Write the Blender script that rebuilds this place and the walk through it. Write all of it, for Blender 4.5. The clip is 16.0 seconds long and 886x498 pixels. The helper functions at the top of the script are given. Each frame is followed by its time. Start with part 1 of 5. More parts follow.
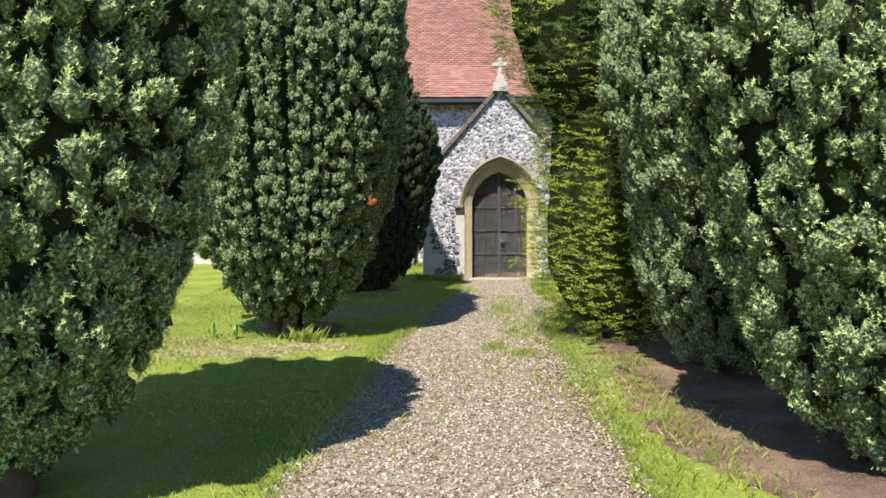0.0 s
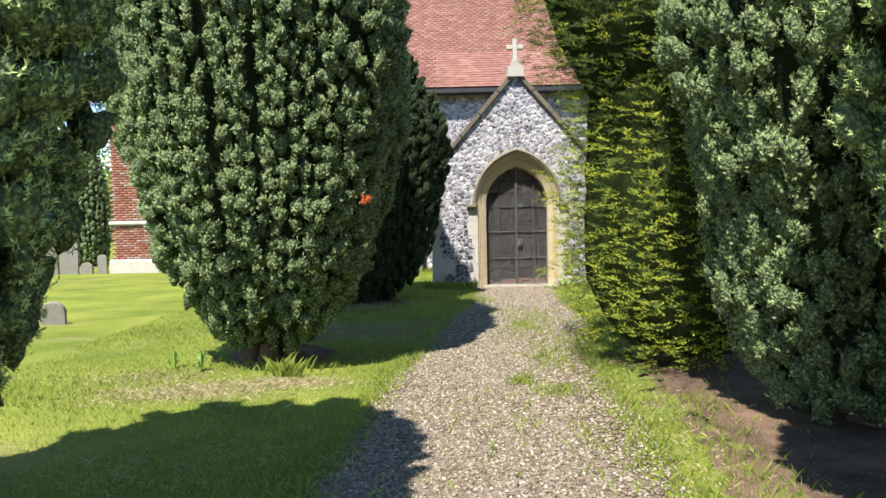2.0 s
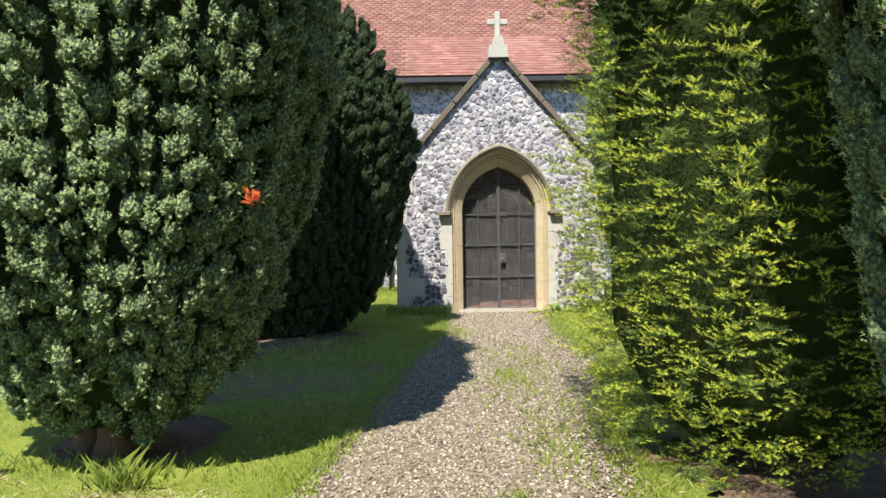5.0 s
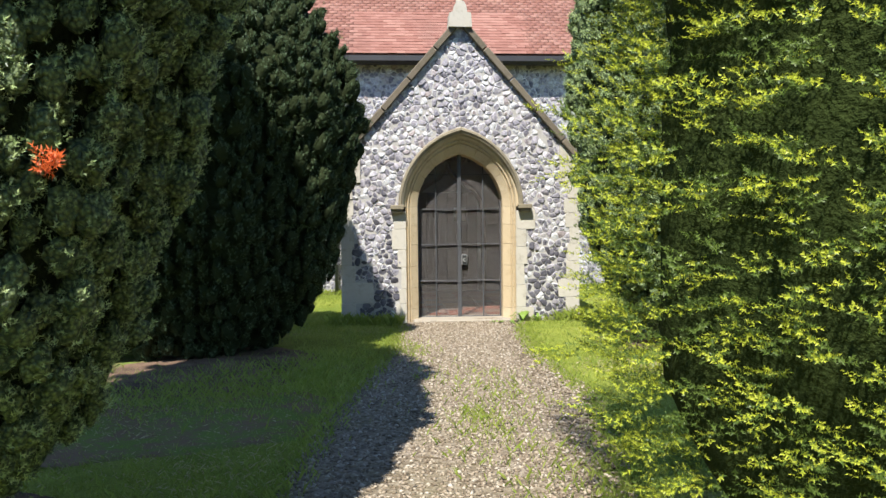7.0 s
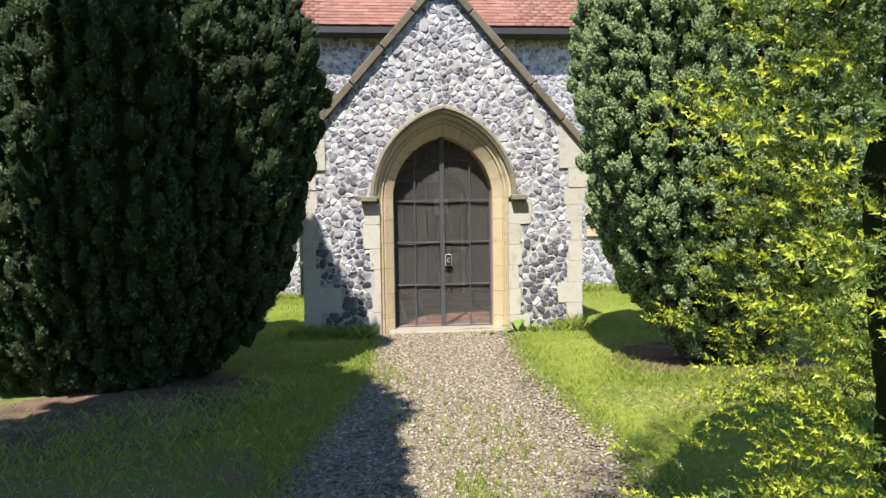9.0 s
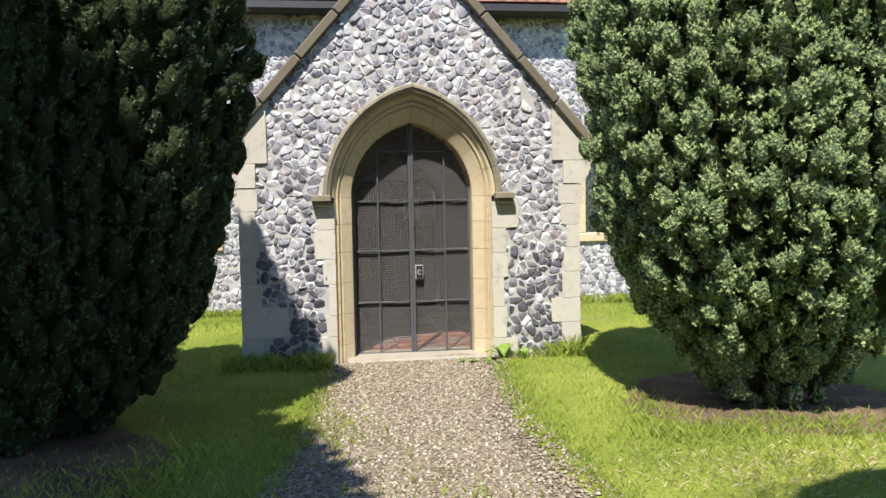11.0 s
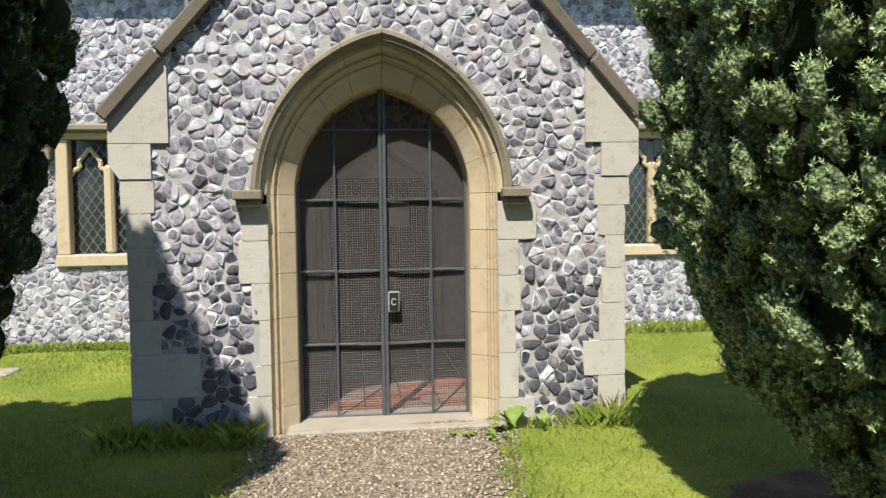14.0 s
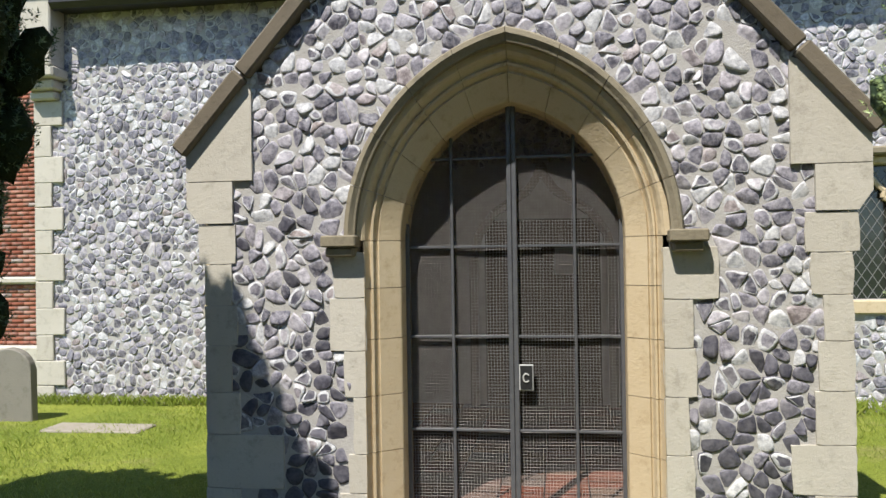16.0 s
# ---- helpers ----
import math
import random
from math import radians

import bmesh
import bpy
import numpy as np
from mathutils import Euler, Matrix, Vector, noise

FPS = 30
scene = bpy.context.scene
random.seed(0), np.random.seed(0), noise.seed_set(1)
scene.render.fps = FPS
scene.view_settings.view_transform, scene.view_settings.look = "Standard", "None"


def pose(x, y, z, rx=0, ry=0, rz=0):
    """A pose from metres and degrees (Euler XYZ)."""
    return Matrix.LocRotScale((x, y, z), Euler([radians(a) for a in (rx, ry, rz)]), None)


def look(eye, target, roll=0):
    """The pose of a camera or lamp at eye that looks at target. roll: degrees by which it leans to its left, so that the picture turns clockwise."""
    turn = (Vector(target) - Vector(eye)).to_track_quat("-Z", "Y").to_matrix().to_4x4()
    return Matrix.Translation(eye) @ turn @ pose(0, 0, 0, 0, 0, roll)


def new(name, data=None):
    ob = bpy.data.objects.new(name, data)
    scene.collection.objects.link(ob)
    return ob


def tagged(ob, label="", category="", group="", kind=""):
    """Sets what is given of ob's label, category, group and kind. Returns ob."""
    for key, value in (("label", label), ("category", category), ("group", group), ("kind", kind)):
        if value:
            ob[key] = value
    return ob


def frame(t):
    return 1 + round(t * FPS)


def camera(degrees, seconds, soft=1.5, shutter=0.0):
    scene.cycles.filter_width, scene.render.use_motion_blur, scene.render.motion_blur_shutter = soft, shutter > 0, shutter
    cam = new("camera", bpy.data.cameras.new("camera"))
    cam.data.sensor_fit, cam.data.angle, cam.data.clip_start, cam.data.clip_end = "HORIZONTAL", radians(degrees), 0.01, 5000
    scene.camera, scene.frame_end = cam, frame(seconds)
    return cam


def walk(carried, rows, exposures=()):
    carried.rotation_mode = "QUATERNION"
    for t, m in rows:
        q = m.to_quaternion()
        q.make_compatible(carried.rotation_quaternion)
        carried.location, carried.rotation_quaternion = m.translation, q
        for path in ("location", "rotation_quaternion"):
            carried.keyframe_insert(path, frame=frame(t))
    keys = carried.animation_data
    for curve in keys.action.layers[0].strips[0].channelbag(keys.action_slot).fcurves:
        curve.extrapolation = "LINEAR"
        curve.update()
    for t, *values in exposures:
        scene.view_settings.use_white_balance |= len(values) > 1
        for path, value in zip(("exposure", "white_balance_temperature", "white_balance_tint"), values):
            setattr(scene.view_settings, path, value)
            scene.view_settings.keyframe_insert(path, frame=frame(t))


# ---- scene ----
cam = camera(59.1, 16.0)
METRES, EYE, TILT, LEAN, TURN = 13.8, 1.9, 0.0, 0.0, 0.0
ROWS = [
    (0.0, 0.0, 0.0, 0.0, -0.02, -3.71, 0.31),
    (0.5, -0.0019, 0.0339, -0.0, 0.11, -3.42, 0.3),
    (1.0, -0.0006, 0.0658, -0.0019, 0.45, -3.31, 0.68),
    (1.5, -0.0006, 0.0978, -0.0035, 0.76, -3.34, 1.09),
    (2.0, -0.0006, 0.1294, -0.0034, 0.73, -3.62, 1.17),
    (2.5, 0.0044, 0.1631, -0.0043, 0.39, -3.84, 0.98),
    (3.0, 0.0044, 0.1973, -0.0065, -0.14, -3.74, 0.93),
    (3.5, 0.0057, 0.2309, -0.0085, -0.49, -3.61, 1.19),
    (4.0, 0.0083, 0.2662, -0.0078, -0.52, -3.21, 1.06),
    (6.5, 0.016, 0.4322, -0.0113, -2.38, -2.82, 0.34),
    (7.0, 0.0154, 0.4646, -0.0129, -4.14, -3.11, 0.52),
    (7.5, 0.0168, 0.4935, -0.0142, -5.37, -3.32, 0.71),
    (8.0, 0.0199, 0.5249, -0.0138, -5.73, -3.45, 0.77),
    (8.5, 0.0206, 0.5566, -0.0136, -5.73, -3.68, 0.76),
    (11.0, 0.0374, 0.7139, -0.0182, -7.78, -3.37, 1.08),
    (11.5, 0.0422, 0.7442, -0.0194, -8.89, -2.99, 1.14),
    (12.0, 0.0505, 0.775, -0.0197, -9.97, -2.86, 0.99),
    (12.5, 0.0562, 0.8073, -0.021, -10.67, -3.06, 0.79),
    (13.0, 0.0637, 0.8352, -0.0231, -10.32, -3.25, 0.77),
    (13.5, 0.0708, 0.8644, -0.0229, -8.82, -3.01, 0.8),
    (14.0, 0.0781, 0.8925, -0.022, -6.67, -2.85, 0.75),
    (14.5, 0.0921, 0.9187, -0.0228, -3.59, -2.86, 0.67),
    (15.0, 0.0994, 0.9401, -0.023, -0.44, -2.59, 0.7),
    (15.5, 0.1062, 0.965, -0.021, 3.23, -1.43, 0.84),
    (16.0, 0.114, 0.9854, -0.0199, 8.36, 0.54, 0.87),
]
EXPOSURE = 1.05
walk(cam, [(t, pose(0, 0, EYE, TILT, LEAN, TURN) @ pose(METRES * x, METRES * y, METRES * z, 90 + pitch, roll, yaw)) for t, x, y, z, yaw, pitch, roll in ROWS],
     exposures=[(0.0, EXPOSURE + 0.1), (8.5, EXPOSURE + 0.1), (13.0, EXPOSURE - 0.06), (16.0, EXPOSURE - 0.3)])

# ---- world and sun ----
SUN_TO = Vector((0.38, 1.0, -1.72)).normalized()
elev = math.asin(-SUN_TO.z)
world = bpy.data.worlds.new("world")
scene.world = world
world.use_nodes = True
wn = world.node_tree.nodes
sky = wn.new("ShaderNodeTexSky")
sky.sky_type = "NISHITA"
sky.sun_disc = False
sky.sun_elevation = elev
sky.sun_rotation = math.atan2(-SUN_TO.x, -SUN_TO.y)
sky.air_density, sky.dust_density, sky.ozone_density = 0.8, 0.0, 4.0
wn["Background"].inputs["Strength"].default_value = 0.135
world.node_tree.links.new(sky.outputs[0], wn["Background"].inputs["Color"])
sun = new("sun", bpy.data.lights.new("sun", "SUN"))
sun.data.energy = 4.75
sun.data.angle = radians(0.53)
sun.data.color = (1.0, 0.965, 0.91)
sun.matrix_world = look(Vector((0, 0, 30)), Vector((0, 0, 30)) + SUN_TO)


# ---- materials ----
class Mat:
    """A small builder of node materials in object or world position."""

    def __init__(self, name, rough=0.8, spec=0.3, metal=0.0):
        self.m = bpy.data.materials.new(name)
        self.m.use_nodes = True
        self.t = self.m.node_tree
        self.b = self.t.nodes["Principled BSDF"]
        self.b.inputs["Roughness"].default_value = rough
        self.b.inputs["Specular IOR Level"].default_value = spec
        self.b.inputs["Metallic"].default_value = metal
        self.geo = self.t.nodes.new("ShaderNodeNewGeometry")
        self.pos = self.geo.outputs["Position"]

    def link(self, a, b):
        self.t.links.new(a, b)

    def scaled(self, s):
        n = self.t.nodes.new("ShaderNodeMapping")
        n.inputs["Scale"].default_value = s
        self.link(self.pos, n.inputs["Vector"])
        return n.outputs[0]

    def noise(self, scale, detail=4, rough=0.6, vec=None):
        n = self.t.nodes.new("ShaderNodeTexNoise")
        n.inputs["Scale"].default_value = scale
        n.inputs["Detail"].default_value = detail
        n.inputs["Roughness"].default_value = rough
        self.link(vec or self.pos, n.inputs["Vector"])
        return n.outputs["Fac"]

    def voronoi(self, scale, out="Distance", vec=None):
        n = self.t.nodes.new("ShaderNodeTexVoronoi")
        n.inputs["Scale"].default_value = scale
        self.link(vec or self.pos, n.inputs["Vector"])
        return n.outputs[out]

    def ramp(self, fac, stops, constant=False):
        n = self.t.nodes.new("ShaderNodeValToRGB")
        e = n.color_ramp.elements
        while len(e) < len(stops):
            e.new(0.5)
        for i, (p, c) in enumerate(stops):
            e[i].position = p
            e[i].color = (*c, 1) if len(c) == 3 else c
        if constant:
            n.color_ramp.interpolation = "CONSTANT"
        self.link(fac, n.inputs[0])
        return n.outputs[0]

    def mix(self, fac, a, b, mode="MIX"):
        n = self.t.nodes.new("ShaderNodeMix")
        n.data_type = "RGBA"
        n.blend_type = mode
        for v, i in ((fac, 0), (a, 6), (b, 7)):
            if isinstance(v, (int, float)):
                n.inputs[i].default_value = v
            elif isinstance(v, tuple):
                n.inputs[i].default_value = (*v, 1)
            else:
                self.link(v, n.inputs[i])
        return n.outputs[2]

    def island(self):
        return self.geo.outputs["Random Per Island"]

    def per_object(self):
        return self.t.nodes.new("ShaderNodeObjectInfo").outputs["Random"]

    def colour(self, c):
        if isinstance(c, tuple):
            self.b.inputs["Base Color"].default_value = (*c, 1)
        else:
            self.link(c, self.b.inputs["Base Color"])
        return self

    def bump(self, height, strength=0.4, dist=0.01):
        n = self.t.nodes.new("ShaderNodeBump")
        n.inputs["Strength"].default_value = strength
        n.inputs["Distance"].default_value = dist
        self.link(height, n.inputs["Height"])
        self.link(n.outputs[0], self.b.inputs["Normal"])
        return self


def leaf_material(name, dark, mid, light, through_light=0.3, rough=0.45, spread=0.45):
    m = Mat(name, rough, 0.35)
    patch = m.ramp(m.noise(5.5, 4), [(0.32, (0, 0, 0)), (0.68, (1, 1, 1))])
    c = m.mix(patch, dark, mid)
    c = m.mix(m.ramp(m.island(), [(0.2, (0, 0, 0)), (1.0, (spread, spread, spread))]), c, light)
    m.colour(c)
    tr = m.t.nodes.new("ShaderNodeBsdfTranslucent")
    m.link(c, tr.inputs[0])
    mx = m.t.nodes.new("ShaderNodeMixShader")
    mx.inputs[0].default_value = through_light
    m.link(m.b.outputs[0], mx.inputs[1])
    m.link(tr.outputs[0], mx.inputs[2])
    m.link(mx.outputs[0], m.t.nodes["Material Output"].inputs[0])
    return m.m


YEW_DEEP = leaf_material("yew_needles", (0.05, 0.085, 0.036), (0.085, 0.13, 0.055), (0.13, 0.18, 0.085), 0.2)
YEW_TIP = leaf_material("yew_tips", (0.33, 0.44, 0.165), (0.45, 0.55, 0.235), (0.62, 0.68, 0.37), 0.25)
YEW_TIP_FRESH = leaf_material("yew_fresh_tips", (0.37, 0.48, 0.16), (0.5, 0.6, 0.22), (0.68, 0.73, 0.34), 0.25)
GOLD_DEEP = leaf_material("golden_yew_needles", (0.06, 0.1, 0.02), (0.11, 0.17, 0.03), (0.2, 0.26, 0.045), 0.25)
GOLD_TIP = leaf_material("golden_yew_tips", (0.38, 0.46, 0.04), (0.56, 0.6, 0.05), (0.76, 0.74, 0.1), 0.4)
ORANGE_LEAF = leaf_material("orange_needles", (0.6, 0.1, 0.02), (0.75, 0.16, 0.04), (0.85, 0.3, 0.1), 0.3)
GRASS_BLADE = leaf_material("grass_blades", (0.185, 0.25, 0.034), (0.29, 0.355, 0.054), (0.44, 0.45, 0.13), 0.4)
STRAW = leaf_material("straw_blades", (0.36, 0.3, 0.14), (0.46, 0.38, 0.2), (0.6, 0.52, 0.32), 0.3)
WEED_LEAF = leaf_material("weed_leaves", (0.13, 0.22, 0.04), (0.2, 0.3, 0.05), (0.28, 0.38, 0.08), 0.3)
BROAD_LEAF = leaf_material("spring_leaves", (0.12, 0.2, 0.035), (0.2, 0.3, 0.05), (0.34, 0.42, 0.1), 0.4)

# two near-black greens that stand for the shade deep inside the crowns
m = Mat("yew_painted_shade", 0.95, 0.05)
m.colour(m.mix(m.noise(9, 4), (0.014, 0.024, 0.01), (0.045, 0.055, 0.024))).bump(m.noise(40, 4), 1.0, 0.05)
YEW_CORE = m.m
m = Mat("golden_yew_painted_shade", 0.95, 0.05)
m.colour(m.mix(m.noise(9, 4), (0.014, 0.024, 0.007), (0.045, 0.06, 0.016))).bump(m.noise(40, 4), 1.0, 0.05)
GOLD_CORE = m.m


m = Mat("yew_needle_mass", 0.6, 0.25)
# dark gaps between the pale cells: shade among needle tufts put into the colour
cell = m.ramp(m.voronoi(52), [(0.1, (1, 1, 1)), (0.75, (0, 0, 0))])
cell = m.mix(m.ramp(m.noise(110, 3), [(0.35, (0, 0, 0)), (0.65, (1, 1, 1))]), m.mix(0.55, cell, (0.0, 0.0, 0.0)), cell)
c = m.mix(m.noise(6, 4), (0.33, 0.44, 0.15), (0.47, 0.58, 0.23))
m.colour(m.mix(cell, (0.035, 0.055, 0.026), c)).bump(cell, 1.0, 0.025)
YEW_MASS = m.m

m = Mat("yew_bark", 0.9, 0.15)
m.colour(m.mix(m.noise(14, 5, vec=m.scaled((1, 1, 0.2))), (0.07, 0.04, 0.025), (0.2, 0.12, 0.075)))
m.bump(m.noise(30, 5, vec=m.scaled((1, 1, 0.15))), 0.9, 0.03)
BARK = m.m

m = Mat("lawn", 0.95, 0.1)
c = m.mix(m.ramp(m.noise(0.9, 5), [(0.35, (0, 0, 0)), (0.65, (1, 1, 1))]), (0.175, 0.225, 0.033), (0.3, 0.335, 0.058))
c = m.mix(m.ramp(m.noise(0.55, 5, 0.7), [(0.56, (0, 0, 0)), (0.7, (0.75, 0.75, 0.75))]), c, (0.33, 0.28, 0.13))
c = m.mix(m.ramp(m.noise(45, 3), [(0.3, (0.55, 0.55, 0.55)), (0.7, (1.0, 1.0, 1.0))]), (0.0, 0.0, 0.0), c)
m.colour(c).bump(m.noise(60, 4), 0.8, 0.03)
LAWN = m.m

m = Mat("soil_and_needle_litter", 0.95, 0.1)
c = m.mix(m.ramp(m.noise(2.2, 6, 0.7), [(0.35, (0, 0, 0)), (0.65, (1, 1, 1))]), (0.09, 0.062, 0.044), (0.25, 0.16, 0.108))
c = m.mix(m.ramp(m.noise(75, 3), [(0.56, (0, 0, 0)), (0.72, (1, 1, 1))]), c, (0.36, 0.26, 0.17))
m.colour(c).bump(m.noise(50, 5), 1.0, 0.035)
SOIL = m.m

m = Mat("worn_soil_and_turf", 0.95, 0.1)
c = m.mix(m.noise(3, 5), (0.15, 0.095, 0.058), (0.27, 0.18, 0.11))
c = m.mix(m.ramp(m.noise(4.5, 6, 0.75), [(0.42, (0, 0, 0)), (0.58, (1, 1, 1))]), c, (0.16, 0.21, 0.045))
m.colour(c).bump(m.noise(50, 5), 1.0, 0.03)
EDGE_SOIL = m.m

m = Mat("gravel_bed", 0.9, 0.15)
c = m.ramp(m.voronoi(42, "Color"), [(0.0, (0.082, 0.061, 0.044)), (0.5, (0.204, 0.163, 0.116)), (1.0, (0.313, 0.265, 0.204))])
c = m.mix(m.ramp(m.noise(1.3, 5), [(0.45, (0, 0, 0)), (0.75, (0.45, 0.45, 0.45))]), c, (0.136, 0.122, 0.048))
m.colour(c).bump(m.voronoi(42), 1.0, 0.012)
GRAVEL_BED = m.m

m = Mat("gravel_stones", 0.75, 0.3)
c = m.ramp(m.island(), [(0.0, (0.075, 0.055, 0.035)), (0.25, (0.195, 0.15, 0.103)), (0.6, (0.33, 0.27, 0.195)), (0.88, (0.42, 0.36, 0.27)), (1.0, (0.54, 0.49, 0.4))])
m.colour(m.mix(m.noise(60, 3), c, m.mix(0.6, c, (0.16, 0.12, 0.075))))
GRAVEL = m.m


def flint_material(name, by_object, dark):
    m = Mat(name, 0.5, 0.5)
    r = m.per_object() if by_object else m.island()
    if dark:
        stops = [(0.0, (0.022, 0.022, 0.028)), (0.4, (0.055, 0.055, 0.068)), (0.75, (0.11, 0.11, 0.128)), (1.0, (0.24, 0.235, 0.24))]
    else:
        stops = [(0.0, (0.03, 0.03, 0.04)), (0.25, (0.085, 0.086, 0.106)), (0.5, (0.165, 0.165, 0.19)), (0.68, (0.27, 0.265, 0.285)), (0.75, (0.27, 0.215, 0.17)), (0.8, (0.33, 0.325, 0.34)), (0.92, (0.46, 0.455, 0.46)), (1.0, (0.6, 0.59, 0.58))]
    c = m.ramp(r, stops)
    blot = m.ramp(m.noise(24, 7, 0.75), [(0.4, (0, 0, 0)), (0.62, (1, 1, 1))])
    c = m.mix(blot, m.mix(0.5, c, (0.045, 0.045, 0.06)), m.mix(0.12 if dark else 0.38, c, (0.58, 0.575, 0.58)))
    c = m.mix(1.0, c, (1.06, 1.0, 1.03), "MULTIPLY")
    m.colour(c)
    rr = m.ramp(blot, [(0, (0.35, 0.35, 0.35)), (1, (0.75, 0.75, 0.75))])
    m.link(rr, m.b.inputs["Roughness"])
    m.bump(m.noise(70, 4), 0.35, 0.006)
    return m.m


FLINT = flint_material("flint", True, False)
FLINT_DARK = flint_material("dark_flint", True, True)
FLINT_MASS = flint_material("flint_mass", False, False)

m = Mat("flint_cortex", 0.8, 0.25)
m.colour(m.mix(m.ramp(m.noise(26, 6, 0.75), [(0.3, (0, 0, 0)), (0.62, (1, 1, 1))]), (0.2, 0.2, 0.215), (0.64, 0.63, 0.62))).bump(m.noise(90, 4), 0.4, 0.006)
CORTEX = m.m

m = Mat("lime_mortar", 0.95, 0.1)
m.colour(m.mix(m.noise(12, 6), (0.3, 0.28, 0.26), (0.47, 0.45, 0.41))).bump(m.noise(90, 4), 0.6, 0.008)
MORTAR = m.m


def stone_material(name, a, b, stain, by_object=True):
    m = Mat(name, 0.88, 0.2)
    c = m.mix(m.noise(5, 5), a, b)
    if by_object:
        c = m.mix(0.35, c, m.mix(m.per_object(), a, b))
    c = m.mix(m.ramp(m.noise(9, 7, 0.75), [(0.52, (0, 0, 0)), (0.72, (0.7, 0.7, 0.7))]), c, stain)
    m.colour(c)
    m.bump(m.noise(55, 6, 0.7), 0.5, 0.008)
    return m.m


STEP_STONE = stone_material("worn_step_stone", (0.245, 0.211, 0.163), (0.34, 0.306, 0.245), (0.163, 0.136, 0.102), False)
LIMESTONE = stone_material("cream_limestone", (0.45, 0.345, 0.205), (0.56, 0.465, 0.315), (0.31, 0.22, 0.12))
QUOIN = stone_material("weathered_quoin_stone", (0.4, 0.365, 0.3), (0.51, 0.475, 0.4), (0.25, 0.22, 0.175))
COPING = stone_material("lichened_coping_stone", (0.11, 0.09, 0.062), (0.18, 0.15, 0.11), (0.06, 0.05, 0.036))
HOOD = stone_material("weathered_hood_stone", (0.18, 0.15, 0.1), (0.27, 0.235, 0.165), (0.1, 0.085, 0.06))
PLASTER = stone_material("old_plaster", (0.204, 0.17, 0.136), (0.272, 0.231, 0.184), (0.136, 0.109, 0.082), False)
GREYSTONE = stone_material("grey_gravestone", (0.17, 0.155, 0.125), (0.25, 0.23, 0.19), (0.1, 0.1, 0.07))

m = Mat("clay_roof_tile", 0.85, 0.2)
r = m.per_object()
c = m.ramp(r, [(0, (0.2, 0.088, 0.066)), (0.5, (0.235, 0.11, 0.084)), (1, (0.28, 0.145, 0.112))])
c = m.mix(m.ramp(m.noise(0.8, 5), [(0.5, (0, 0, 0)), (0.75, (0.6, 0.6, 0.6))]), c, (0.15, 0.075, 0.058))
m.colour(c).bump(m.noise(40, 4), 0.3, 0.005)
TILE = m.m
m = Mat("clay_roof_tiles", 0.85, 0.2)
c = m.ramp(m.island(), [(0, (0.2, 0.088, 0.066)), (0.5, (0.235, 0.11, 0.084)), (1, (0.28, 0.145, 0.112))])
c = m.mix(m.ramp(m.noise(0.8, 5), [(0.5, (0, 0, 0)), (0.75, (0.6, 0.6, 0.6))]), c, (0.15, 0.075, 0.058))
m.colour(c).bump(m.noise(40, 4), 0.3, 0.005)
TILE_MASS = m.m

m = Mat("red_quarry_tile", 0.6, 0.4)
c = m.ramp(m.per_object(), [(0.0, (0.204, 0.068, 0.041)), (0.35, (0.245, 0.102, 0.068)), (0.55, (0.184, 0.143, 0.122)), (0.8, (0.299, 0.163, 0.082)), (1.0, (0.204, 0.088, 0.061))])
m.colour(m.mix(m.ramp(m.noise(8, 5), [(0.45, (0, 0, 0)), (0.75, (0.6, 0.6, 0.6))]), c, (0.136, 0.095, 0.075))).bump(m.noise(50, 3), 0.2, 0.004)
QUARRY = m.m

m = Mat("painted_iron", 0.45, 0.5, 0.1)
m.colour(m.mix(m.noise(25, 5), (0.05, 0.051, 0.056), (0.115, 0.115, 0.117))).bump(m.noise(80, 3), 0.2, 0.003)
IRON = m.m
m = Mat("galvanised_wire", 0.5, 0.4, 0.1)
m.colour(m.mix(m.noise(6, 4), (0.27, 0.245, 0.225), (0.4, 0.37, 0.345)))
WIRE = m.m
m = Mat("black_lock_face", 0.35, 0.5)
m.colour(m.mix(m.noise(30, 3), (0.008, 0.008, 0.009), (0.03, 0.03, 0.03)))
BLACK = m.m
m = Mat("white_metal_edge", 0.5, 0.4)
m.colour(m.mix(m.noise(30, 3), (0.408, 0.408, 0.394), (0.51, 0.51, 0.49)))
WHITE = m.m
m = Mat("black_gutter_paint", 0.45, 0.4)
m.colour(m.mix(m.noise(10, 4), (0.014, 0.012, 0.012), (0.034, 0.031, 0.029)))
GUTTER = m.m
m = Mat("lead_cames", 0.55, 0.4, 0.5)
m.colour(m.mix(m.noise(20, 3), (0.15, 0.15, 0.143), (0.245, 0.245, 0.231)))
LEAD = m.m
m = Mat("leaded_glass", 0.12, 0.5)
m.colour(m.mix(m.noise(5, 3), (0.008, 0.011, 0.01), (0.027, 0.034, 0.029))).bump(m.noise(9, 2), 0.15, 0.01)
GLASS = m.m
m = Mat("old_oak", 0.7, 0.3)
m.colour(m.mix(m.noise(10, 5, vec=m.scaled((1, 1, 0.1))), (0.034, 0.02, 0.012), (0.082, 0.051, 0.031))).bump(m.noise(30, 4, vec=m.scaled((1, 1, 0.08))), 0.5, 0.008)
OAK = m.m
m = Mat("paper", 0.8, 0.2)
m.colour(m.mix(m.noise(12, 3), (0.408, 0.394, 0.354), (0.51, 0.496, 0.462)))
PAPER = m.m


